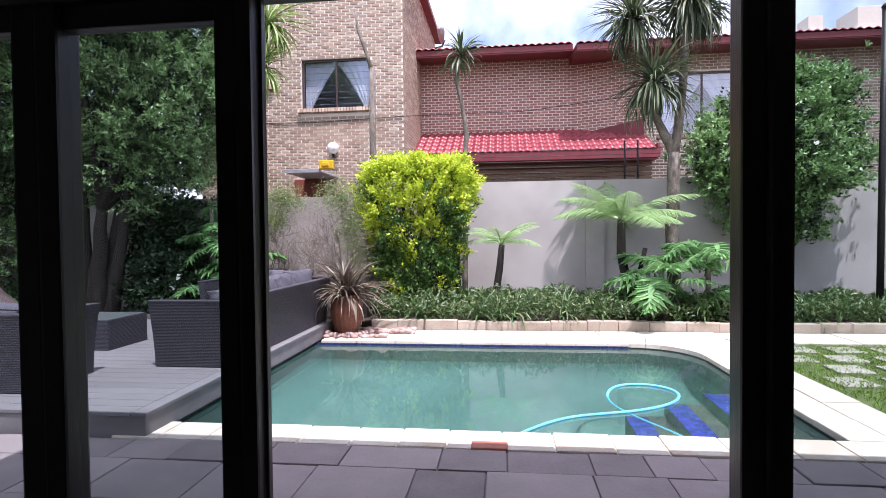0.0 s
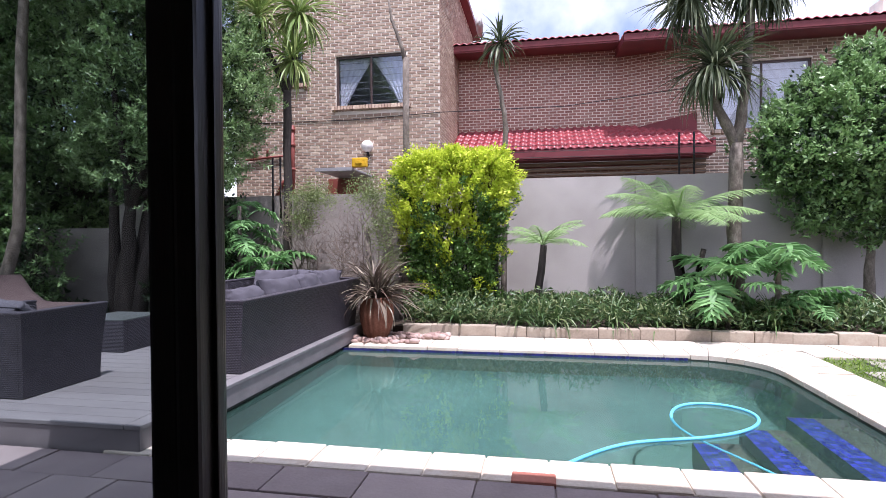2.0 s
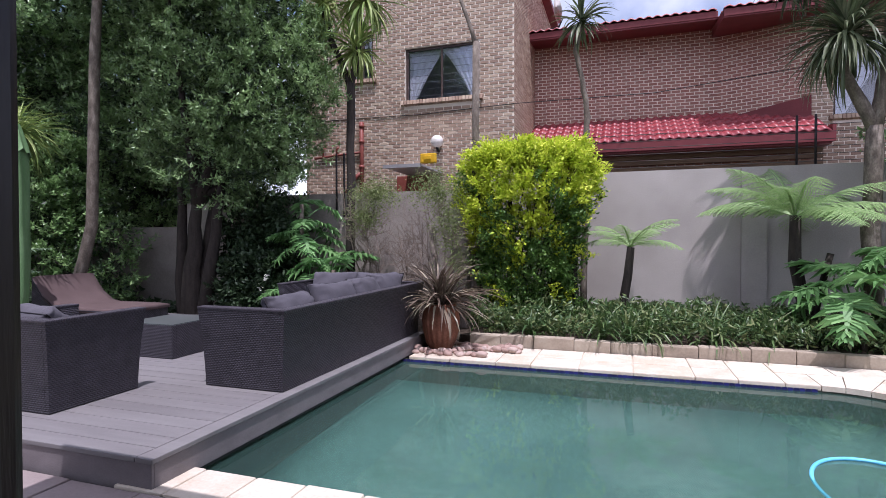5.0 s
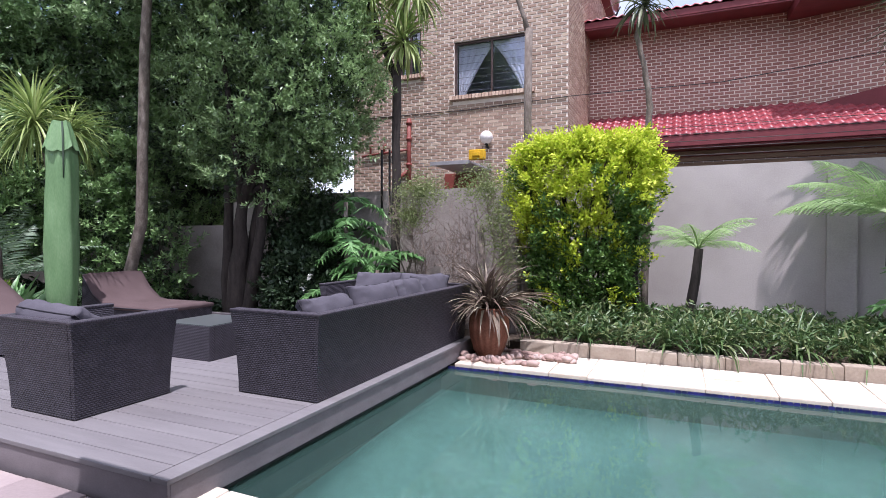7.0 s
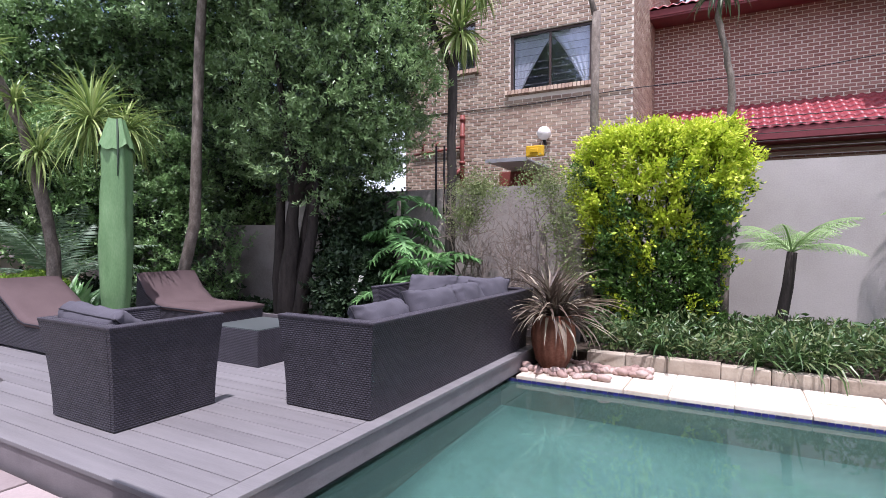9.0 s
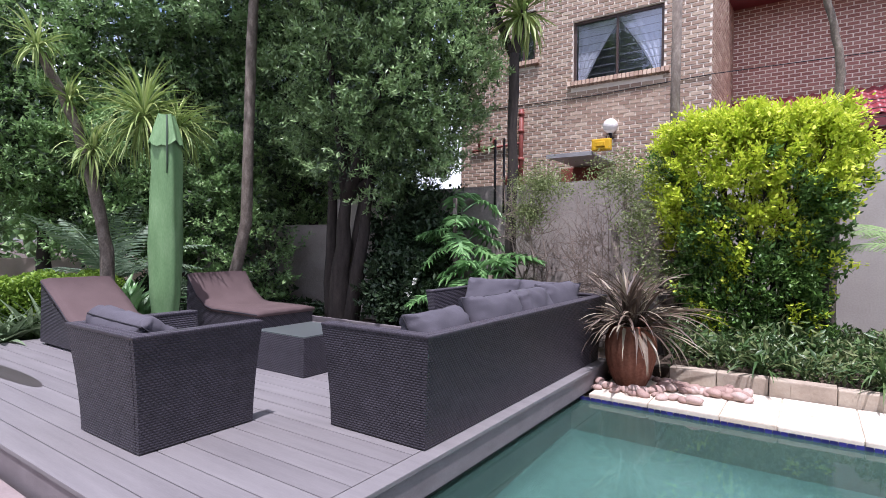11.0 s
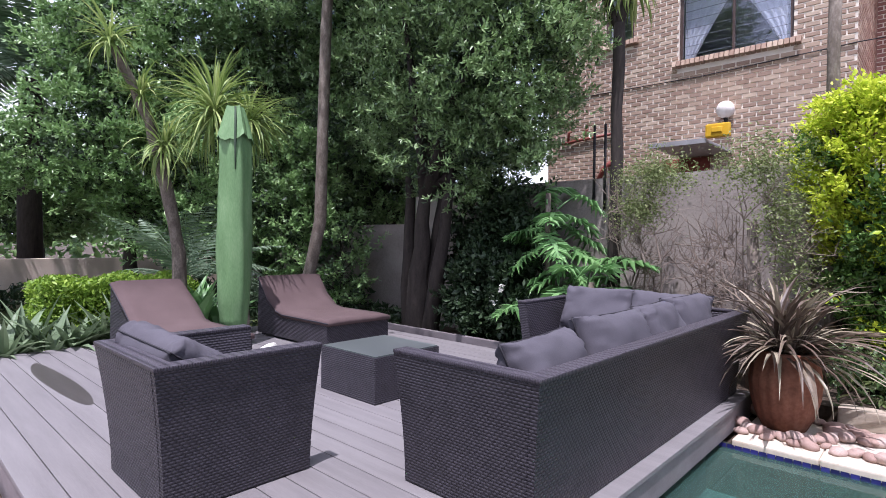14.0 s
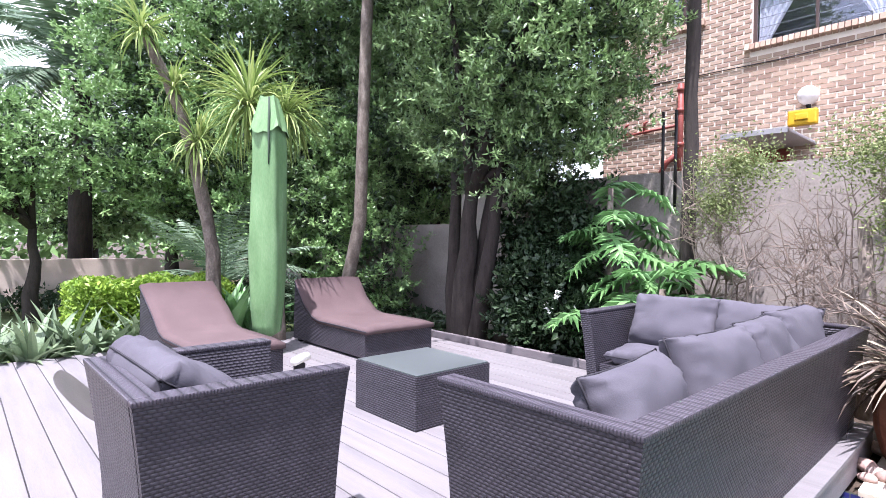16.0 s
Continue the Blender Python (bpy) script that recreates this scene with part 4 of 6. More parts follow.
def window(b, y, seed, curtain_gap):
    """A two-pane sliding window with net curtains drawn aside and a brick sill."""
    x0, z0, x1, z1 = b
    w = part("window", box_mesh("window", x0, y + 0.06, z0, x1, y + 0.12, z0 + 0.06, M["winframe"], 0.004), house, "bronze-framed sliding window")
    for bb in ((x0, y + 0.06, z1 - 0.06, x1, y + 0.12, z1), (x0, y + 0.06, z0 + 0.06, x0 + 0.06, y + 0.12, z1 - 0.06), (x1 - 0.06, y + 0.06, z0 + 0.06, x1, y + 0.12, z1 - 0.06),
               ((x0 + x1) / 2 - 0.022, y + 0.055, z0 + 0.06, (x0 + x1) / 2 + 0.022, y + 0.125, z1 - 0.06)):
        part("frame_bar", box_mesh("frame_bar", *bb, M["winframe"], 0.004), w)
    for k in range(2):
        a = x0 + 0.05 + k * (x1 - x0 - 0.1) / 2
        g = part("pane", box_mesh("pane", a, y + 0.085, z0 + 0.05, a + (x1 - x0 - 0.1) / 2, y + 0.09, z1 - 0.05, M["winglass"]), w)
        g.visible_shadow = False
    for k in range(1, 8):
        z = z0 + (z1 - z0) * k / 8
        part("burglar_bar", box_mesh("burglar_bar", x0 + 0.06, y + 0.15, z - 0.004, x1 - 0.06, y + 0.158, z + 0.004, M["bars"]), w)
    for sgn in (-1, 1):
        vs, fs = [], []
        xe = x0 + 0.06 if sgn < 0 else x1 - 0.06
        for i in range(13):
            z = z1 - 0.05 - (z1 - z0 - 0.1) * i / 12
            reach = curtain_gap * (x1 - x0) * (0.5 - 0.42 * (i / 12) ** 0.8)
            for j in range(15):
                vs.append((xe - sgn * reach * j / 14, y + 0.19 + 0.018 * math.sin(j * 1.9), z))
        for i in range(12):
            for j in range(14):
                k = i * 15 + j
                fs.append((k, k + 1, k + 16, k + 15))
        part("curtain", mesh("curtain", vs, fs, M["curtain"], True), w, "white net curtain tied aside")
    nb = int((x1 - x0 + 0.24) / 0.085)
    sill = box_mesh("sill_brick", -0.036, -0.11, -0.11, 0.036, 0.08, 0.0, M["brick"], 0.006)
    for k in range(nb):
        part("sill_brick", sill, w, m=pose(x0 - 0.1 + (k + 0.5) * 0.085, y + 0.03, z0, -14))


window(W1, HY, 1, 1.0)
window(W2, HY, 2, 0.5)
window(W3, 18.1, 3, 1.15)

# roofs
roof = part("low_roof", mesh("low_roof", [(HX1, 17.05, 3.86), (4.15, 17.05, 3.86), (4.15, RY, 4.74), (HX1, RY, 4.74), (HX1, 17.05, 3.80), (4.15, 17.05, 3.80), (4.15, RY, 4.68), (HX1, RY, 4.68)],
                            [(0, 1, 2, 3), (7, 6, 5, 4), (0, 4, 5, 1), (1, 5, 6, 2), (3, 7, 4, 0), (2, 6, 7, 3)], M["redpaint"]), house, "red tiled lean-to roof")
pbox("fascia", house, (HX1, 16.98, 3.60, 4.2, 17.04, 3.84), M["redpaint"], 0.008)
pbox("soffit", house, (HX1, 17.04, 3.56, 4.15, RY, 3.60), M["redpaint"], 0)
for zb in (3.02, 3.16, 3.30, 3.44):
    pbox("verandah_beam", house, (HX1, 17.4, zb, 4.1, 17.5, zb + 0.10), M["beam"], 0.01, "brown timber verandah slat")
pbox("roof_end", house, (4.15, 17.0, 3.62, 4.22, RY - 0.4, 4.0), M["redpaint"], 0.01)
part("flashing", mesh("flashing", [(2.3, 18.74, 4.6), (4.03, 18.07, 4.25), (4.03, 18.07, 4.88), (2.3, 18.68, 4.6), (4.03, 18.0, 4.2), (4.03, 18.0, 4.88)],
                      [(0, 1, 2), (5, 4, 3), (0, 3, 4, 1), (1, 4, 5, 2), (2, 5, 3, 0)], M["redpaint"]), house)
pbox("gutter_board", house, (HX1, 17.86, 6.92, 2.0, 17.94, 7.08), M["redpaint"], 0.01)
pbox("gutter_board", house, (2.0, 17.06, 6.63, 14.2, 17.14, 6.80), M["redpaint"], 0.01)
for x0, x1, ye, ze in ((HX1, 2.0, 17.88, 7.08), (2.0, 14.2, 17.08, 6.80)):
    part("upper_roof", mesh("upper_roof", [(x0, ye, ze), (x1, ye, ze), (x1, 22.5, ze + 0.55), (x0, 22.5, ze + 0.55), (x0, ye, ze - 0.2), (x1, ye, ze - 0.2), (x1, 22.5, ze + 0.3), (x0, 22.5, ze + 0.3)],
                            [(0, 1, 2, 3), (7, 6, 5, 4), (0, 4, 5, 1), (1, 5, 6, 2), (2, 6, 7, 3), (3, 7, 4, 0)], M["redpaint"]), house)
pbox("chimney", house, (8.6, 18.2, 6.9, 9.0, 18.8, 7.65), M["mortar"], 0.01)
pbox("chimney", house, (9.9, 18.2, 6.9, 12.2, 19.2, 7.85), M["mortar"], 0.01)

# ---- sun deck and its furniture ----
deck = thing("sun_deck", "grey-brown composite sun deck raised beside the pool", "deck", kind="structure")
DX0, DX1, DY0, DY1, DZ = -8.75, -2.76, 5.47, 10.08, 0.18
pbox("edge_board", deck, (DX1 - 0.125, DY0, DZ - 0.03, DX1, DY1, DZ), M["deck"], 0.005)
pbox("edge_board", deck, (DX0, DY0, DZ - 0.03, DX1 - 0.13, DY0 + 0.15, DZ), M["deck"], 0.005)
pbox("fascia", deck, (DX1 - 0.04, DY0 + 0.03, -0.02, DX1 - 0.012, DY1, DZ - 0.034), M["deck_dark"], 0.004)
pbox("fascia", deck, (DX0, DY0 + 0.012, -0.06, DX1 - 0.014, DY0 + 0.04, DZ - 0.034), M["deck_dark"], 0.004)
pbox("bearer", deck, (DX0, DY0 + 0.05, -0.06, DX1 - 0.05, DY1, DZ - 0.035), M["iron"], 0)
pbox("back_rail", deck, (DX0, DY1, -0.06, -4.6, DY1 + 0.06, DZ + 0.05), M["deck_dark"], 0.006)
for i in range(27):
    y0 = DY0 + 0.155 + i * 0.166
    if y0 + 0.16 < DY1 + 0.01:
        pbox("deck_board", deck, (DX0, y0, DZ - 0.028, DX1 - 0.131, y0 + 0.160, DZ), M["deck"], 0.004)

# long dark oval patch lying on the boards
dv = [(-7.15 + 0.93 * math.cos(a) * (1 + 0.03 * math.sin(3 * a)), 6.08 + 0.095 * math.sin(a) * (1 + 0.15 * math.sin(2 * a)), DZ + 0.0025) for a in (math.tau * k / 40 for k in range(40))]
part("damp_patch", mesh("damp_patch", dv, [tuple(range(40))], M["deck_patch"]), deck, "long dark oval patch on the boards")


def cushion_outline(u, v, w, d):
    """Where a place on the square (-1..1) falls on a stuffed pillow: sides drawn in, corners pulled out."""
    return u * w / 2 * (1 - 0.055 * (1 - v * v) * abs(u)), v * d / 2 * (1 - 0.055 * (1 - u * u) * abs(v))


def cushion_mesh(name, w, d, h, material, seed, wrinkle=0.045):
    """A plump pillow with a seam all round, creased towards the seam and corners."""
    noise.seed_set(seed + 3)
    n_ = 26
    vs, fs, index = [], [], {}
    for side in (1, -1):
        for j in range(n_ + 1):
            for i in range(n_ + 1):
                if side < 0 and (i in (0, n_) or j in (0, n_)):
                    index[side, i, j] = index[1, i, j]
                    continue
                u, v = math.sin(math.pi / 2 * (2 * i / n_ - 1)), math.sin(math.pi / 2 * (2 * j / n_ - 1))
                x, y = cushion_outline(u, v, w, d)
                full = ((1 - u ** 4) * (1 - v ** 4)) ** 0.5
                rim = (1 - full) * (0.25 if max(abs(u), abs(v)) > 0.999 else 1.0)
                crease = noise.noise(Vector((u * 9, v * 3, seed))) * max(0.0, abs(v) - 0.4) + noise.noise(Vector((u * 3, v * 9, seed + 7))) * max(0.0, abs(u) - 0.4)
                z = side * (h / 2 * full ** 0.8 + 0.004 * (full > 0)) + wrinkle * (noise.noise(Vector((x * 6, y * 6, seed + side))) * 0.7 + 1.1 * crease * side)
                index[side, i, j] = len(vs)
                vs.append((x + rim * 0.012 * noise.noise(Vector((y * 20, seed, 0))), y + rim * 0.012 * noise.noise(Vector((x * 20, 0, seed))), z))
    for side in (1, -1):
        for j in range(n_):
            for i in range(n_):
                q = [index[side, i, j], index[side, i + 1, j], index[side, i + 1, j + 1], index[side, i, j + 1]]
                fs.append(tuple(q if side > 0 else q[::-1]))
    return mesh(name, vs, fs, material, True)


def piping_mesh(w, d):
    ring = [(-1 + k / 6, -1) for k in range(12)] + [(1, -1 + k / 6) for k in range(12)] + [(1 - k / 6, 1) for k in range(12)] + [(-1, 1 - k / 6) for k in range(13)]
    pts = [(*cushion_outline(u, v, w, d), 0) for u, v in ring]
    return tube_mesh("piping", pts, [0.005] * len(pts), M["piping"], 5)


def cushion(label, m, w, d, h, seed, material="fabric", category="cushion", group="sofa cushions"):
    c = new("cushion", cushion_mesh("cushion", w, d, h, M[material], seed))
    c.matrix_basis = m
    tagged(c, label, category, group)
    part("piping", piping_mesh(w * 1.005, d * 1.005), c, "dark piped seam")
    return c


def flared_panel(name, parent, axis, at, a0, a1, z0, z1, thick, out, ends=(0, 0), flare=0.065):
    """A woven upholstered panel across x (axis 'x') or y, its top leaning outwards; out: +1 or -1 along its normal."""
    vs, fs = [], []
    rows = 8
    for k in range(rows + 1):
        t = k / rows
        z = z0 + (z1 - z0) * t
        off = flare * t ** 1.6 * out
        for s in (0, 1):
            n_ = at + off - s * thick * out
            for a in (a0 - ends[0] * flare * t ** 1.6, a1 + ends[1] * flare * t ** 1.6):
                vs.append((a, n_, z) if axis == "x" else (n_, a, z))
    for k in range(rows):
        o = k * 4
        fs += [(o, o + 1, o + 5, o + 4), (o + 3, o + 2, o + 6, o + 7), (o + 2, o, o + 4, o + 6), (o + 1, o + 3, o + 7, o + 5)]
    fs += [(0, 2, 3, 1), (rows * 4, rows * 4 + 1, rows * 4 + 3, rows * 4 + 2)]
    p = part(name, mesh(name, vs, fs, M["wicker"], uv=True), parent)
    n1 = at + flare * out
    a0, a1 = a0 - ends[0] * flare, a1 + ends[1] * flare
    lo, hi = sorted((n1 + 0.004 * out, n1 - (thick + 0.004) * out))
    b = (a0 - 0.004, lo, z1, a1 + 0.004, hi, z1 + 0.022) if axis == "x" else (lo, a0 - 0.004, z1, hi, a1 + 0.004, z1 + 0.022)
    part("rim", box_mesh("rim", *b, M["wicker_edge"], 0.006, True), p, "flat woven rim")
    return p


SZ = DZ + 0.006
sofa = thing("corner_sofa", "black woven wicker corner sofa on the deck", "sofa")
flared_panel("backrest", sofa, "y", -2.86, 6.862, 9.938, SZ, 0.85, 0.09, 1, (1, 1))
flared_panel("armrest", sofa, "x", 6.86, -3.64, -2.90, SZ, 0.852, 0.09, -1, (0.4, 1))
flared_panel("backrest", sofa, "x", 9.94, -4.458, -2.90, SZ, 0.852, 0.09, 1, (1, 1))
flared_panel("armrest", sofa, "y", -4.46, 9.15, 9.90, SZ, 0.854, 0.09, -1, (0.4, 1))
pbox("seat_base", sofa, (-3.60, 6.95, SZ, -2.95, 9.85, 0.46), M["wicker"], 0.006, uv=True)
pbox("seat_base", sofa, (-4.37, 9.17, SZ, -3.604, 9.85, 0.46), M["wicker"], 0.006, uv=True)
for fx, fy in ((-3.45, 7.05), (-3.05, 7.05), (-3.05, 9.7), (-4.25, 9.7), (-4.25, 9.35), (-3.45, 8.4)):
    pbox("foot", sofa, (fx - 0.03, fy - 0.03, DZ, fx + 0.03, fy + 0.03, SZ), M["iron"], 0.003)
for i, y in enumerate((7.42, 8.35, 9.30)):
    cushion("charcoal seat cushion on the wicker sofa", pose(-3.28, y, 0.53), 0.64, 0.9, 0.15, 10 + i)
cushion("charcoal seat cushion on the wicker sofa", pose(-3.99, 9.50, 0.53), 0.70, 0.64, 0.15, 14)
for i, (y, rz, h) in enumerate(((7.34, 6, 0.79), (8.08, -5, 0.80), (8.78, 3, 0.81), (9.36, -3, 0.82))):
    cushion("plump charcoal back cushion leaning on the sofa back", pose(-3.07, y, h - (0.05 if i == 0 else 0.02), 0, 66 if i == 0 else 72, rz), 0.45, 0.74, 0.22, 20 + i)
for i, (x, rz) in enumerate(((-4.02, 2), (-3.36, -2))):
    cushion("plump charcoal back cushion leaning on the sofa back", pose(x, 9.71, 0.78, 66, 0, rz), 0.70, 0.46, 0.19, 30 + i)

chair = thing("wicker_armchair", "black woven wicker armchair with flared sides on the deck", "armchair")
flared_panel("backrest", chair, "x", 5.85, -4.82, -4.16, SZ, 0.852, 0.09, -1, (1, 1))
flared_panel("armrest", chair, "y", -4.12, 5.852, 6.60, SZ, 0.85, 0.09, 1, (1, 0.4))
flared_panel("armrest", chair, "y", -4.86, 5.852, 6.60, SZ, 0.85, 0.09, -1, (1, 0.4))
pbox("seat_base", chair, (-4.78, 5.95, SZ, -4.20, 6.60, 0.46), M["wicker"], 0.006, uv=True)
for fx, fy in ((-4.7, 6.05), (-4.28, 6.05), (-4.7, 6.5), (-4.28, 6.5)):
    pbox("foot", chair, (fx - 0.03, fy - 0.03, DZ, fx + 0.03, fy + 0.03, SZ), M["iron"], 0.003)
cushion("charcoal seat cushion in the armchair", pose(-4.49, 6.28, 0.53), 0.57, 0.62, 0.14, 40)
cushion("slumped charcoal back cushion in the armchair", pose(-4.54, 6.08, 0.785, -34, 4, 5), 0.58, 0.46, 0.21, 41)

table = thing("coffee_table", "low black wicker coffee table with a glass top", "table")
TX0, TX1, TY0, TY1, TZ = -5.42, -4.72, 7.56, 8.26, 0.535
for b in ((TX0, TY0, DZ, TX1, TY0 + 0.06, TZ), (TX0, TY1 - 0.06, DZ, TX1, TY1, TZ), (TX0, TY0 + 0.06, DZ, TX0 + 0.06, TY1 - 0.06, TZ), (TX1 - 0.06, TY0 + 0.06, DZ, TX1, TY1 - 0.06, TZ)):
    pbox("side_panel", table, b, M["wicker"], 0.005, uv=True)
pbox("shelf", table, (TX0 + 0.06, TY0 + 0.06, TZ - 0.05, TX1 - 0.06, TY1 - 0.06, TZ - 0.02), M["iron"], 0.003)
pbox("glass_top", table, (TX0 + 0.01, TY0 + 0.01, TZ + 0.002, TX1 - 0.01, TY1 - 0.01, TZ + 0.010), M["glass_top"], 0.002, "clear glass top")


def lounger(label, x_foot, y0, y1, x_head):
    t = thing("sun_lounger", label, "sun lounger", group="loungers on the deck")
    hx = x_foot - 1.05
    prof = [(x_foot, DZ + 0.03), (x_foot, 0.45), (hx + 0.1, 0.45), (hx - 0.05, 0.48), (x_head, 0.86), (x_head - 0.02, DZ + 0.03)]
    k = len(prof)
    vs = [(x, y, z) for y in (y0, y1) for x, z in prof]
    fs = [tuple(range(k)), tuple(range(2 * k - 1, k - 1, -1))] + [(i, k + i, k + (i + 1) % k, (i + 1) % k) for i in range(k)]
    bm = bmesh.new()
    bv = [bm.verts.new(v) for v in vs]
    for f in fs:
        bm.faces.new([bv[i] for i in f])
    bmesh.ops.recalc_face_normals(bm, faces=bm.faces[:])
    bmesh.ops.triangulate(bm, faces=[f for f in bm.faces if len(f.verts) > 4])
    part("frame", bm_mesh("frame", bm, M["wicker"], uv=True), t, "black woven wicker frame")
    top = [(x_foot + 0.03, 0.455), (x_foot - 0.2, 0.457), (hx + 0.12, 0.457), (hx - 0.03, 0.49), (hx - 0.25, 0.625), (x_head + 0.02, 0.875)]
    vs, fs = [], []
    cols = 8
    for i, (x, z) in enumerate(top):
        for up in (0, 1):
            for j in range(cols + 1):
                y = y0 - 0.01 + (y1 - y0 + 0.02) * j / cols
                edge = 0.012 if j in (0, cols) else 0.0
                vs.append((x, y, z + (0.065 - edge) * up + (0.008 * math.sin(3 * j + 2 * i) if up else 0)))
    w = cols + 1
    for i in range(len(top) - 1):
        for j in range(cols):
            a = i * 2 * w + j
            fs += [(a + w, a + w + 1, a + 3 * w + 1, a + 3 * w), (a, a + 2 * w, a + 2 * w + 1, a + 1)]
        a, b = i * 2 * w, i * 2 * w + cols
        fs += [(a, a + w, a + 3 * w, a + 2 * w), (b, b + 2 * w, b + 3 * w, b + w)]
    for i in (0, len(top) - 1):
        for j in range(cols):
            a = i * 2 * w + j
            fs.append((a, a + 1, a + w + 1, a + w))
    mat_ = part("mattress", mesh("mattress", vs, fs, M["brownfabric"], True), t, "faded brown fabric mattress")
    part("piping", tube_mesh("piping", [(x, y0 - 0.012, z + 0.03) for x, z in top], [0.008] * len(top), M["piping"], 5), mat_)
    for fx in (x_foot - 0.06, x_head + 0.08):
        for fy in (y0 + 0.05, y1 - 0.05):
            part("foot", box_mesh("foot", fx - 0.03, fy - 0.03, DZ, fx + 0.03, fy + 0.03, DZ + 0.032, M["iron"], 0.003), t)
    return t


lounger("black wicker sun lounger with raised back and brown mattress", -6.52, 6.80, 7.52, -8.32)
lounger("black wicker sun lounger with raised back and brown mattress", -6.62, 8.46, 9.36, -8.15)
roll = thing("rolled_towel", "small rolled white towel beside the lounger", "towel")
part("roll", tube_mesh("roll", [(-6.46, 7.60, DZ + 0.15), (-6.56, 7.72, DZ + 0.15), (-6.6, 7.8, DZ + 0.15)], [0.04, 0.042, 0.04], M["flower"], 10), roll)
pbox("support", roll, (-6.60, 7.66, DZ, -6.52, 7.74, DZ + 0.11), M["iron"], 0.003)

# closed umbrella in its cover
umb = thing("covered_umbrella", "closed garden umbrella in a green fabric cover", "umbrella", (-7.60, 7.86, DZ))
noise.seed_set(5)
vs, fs = [], []
prof = [(0.07, 0.20), (0.13, 0.24), (0.165, 0.55), (0.175, 1.15), (0.168, 1.85), (0.162, 2.30), (0.14, 2.56)]
for i in range(25):
    t = i / 24 * (len(prof) - 1)
    k = min(int(t), len(prof) - 2)
    r = prof[k][0] + (prof[k + 1][0] - prof[k][0]) * (t - k)
    z = prof[k][1] + (prof[k + 1][1] - prof[k][1]) * (t - k)
    for s in range(32):
        a = math.tau * s / 32
        rr = r * (1 + 0.10 * math.cos(a * 4 + 0.5 + 0.25 * z) + 0.05 * math.sin(a * 9 + z * 1.3) + 0.10 * noise.noise(Vector((math.cos(a) * 1.5, math.sin(a) * 1.5, z * 2.2))))
        vs.append((rr * math.cos(a), rr * math.sin(a), z))
for i in range(24):
    for s in range(32):
        k = (s + 1) % 32
        fs.append((i * 32 + s, i * 32 + k, i * 32 + 32 + k, i * 32 + 32 + s))
part("cover", mesh("cover", vs, fs, M["umbrella"], True), umb)
vs, fs = [], []
for i, (r, z) in enumerate(((0.190, 2.38), (0.160, 2.50), (0.128, 2.62), (0.092, 2.75), (0.01, 2.745))):
    for s in range(24):
        a = math.tau * s / 24
        rr = r * (0.90 + 0.24 * abs(math.cos(a * 2.5 + 0.3)) ** 1.5 + 0.04 * math.cos(a * 3 + 0.5))
        vs.append((rr * math.cos(a), rr * math.sin(a), z + (0.035 * math.sin(a * 3 + 1) + 0.02 * math.cos(a * 8)) * (1 if i == 0 else 0.25)))
for i in range(4):
    for s in range(24):
        k = (s + 1) % 24
        fs.append((i * 24 + s, i * 24 + k, i * 24 + 24 + k, i * 24 + 24 + s))
fs.append(tuple(range(96, 120)))
part("hood", mesh("hood", vs, fs, M["umbrella"]), umb, "gathered green hood")
part("pole", tube_mesh("pole", [(0, 0, 0.0), (0, 0, 0.4)], [0.03, 0.03], M["iron"], 10), umb)
# Dark tube along the hood's V-shaped slit, standing in for the shade in it.
part("strap", tube_mesh("strap", [(0.095, -0.045, 2.74), (0.150, -0.070, 2.56), (0.180, -0.085, 2.38), (0.172, -0.080, 2.16), (0.170, -0.080, 2.02)], [0.010, 0.014, 0.014, 0.010, 0.006], M["strap"], 5), umb)

# pot with flax, and the stones round it
pot = thing("flax_pot", "ribbed terracotta pot with spiky bronze flax", "potted plant", (-2.50, 9.86, 0.0))
vs, fs = [], []
prof = [(0.15, 0.0), (0.195, 0.10), (0.235, 0.25), (0.246, 0.38), (0.23, 0.50), (0.195, 0.575), (0.205, 0.60), (0.18, 0.60), (0.165, 0.54)]
for r, z in prof:
    for s in range(72):
        a = math.tau * s / 72
        rr = r * (1 + 0.028 * math.cos(a * 18) * (1 if 0.02 < z < 0.57 else 0.2))
        vs.append((rr * math.cos(a), rr * math.sin(a), z))
for i in range(len(prof) - 1):
    for s in range(72):
        k = (s + 1) % 72
        fs.append((i * 72 + s, i * 72 + k, i * 72 + 72 + k, i * 72 + 72 + s))
fs += [tuple(range(71, -1, -1)), tuple(range((len(prof) - 1) * 72, len(prof) * 72))]
part("pot", mesh("pot", vs, fs, M["terracotta"], True), pot, "ribbed terracotta pot")
rng = random.Random(4)
blades = [mesh("flax_leaf", *strap_geo((0, 0, 0), 0, rng.uniform(0.1, 1.5), 0.86 * rng.uniform(0.7, 1.12), 0.034, rng.uniform(0.5, 1.9), 6, rng.uniform(-0.5, 0.5)), M["phormium"]) for _ in range(24)]
for k in range(210):
    part("flax_leaf", blades[k % 24], pot, m=pose(rng.uniform(-0.08, 0.08), rng.uniform(-0.08, 0.08), 0.55, 0, 0, rng.uniform(0, 360)))


def rock_mesh(seed):
    noise.seed_set(seed)
    bm = bmesh.new()
    bmesh.ops.create_icosphere(bm, subdivisions=2, radius=1)
    for v in bm.verts:
        v.co *= 1 + 0.28 * noise.noise(v.co * 1.3 + Vector((seed * 3.1, 0, 0)))
        v.co.z *= 0.7
    return bm_mesh("river_stone", bm, M["rock"], True)


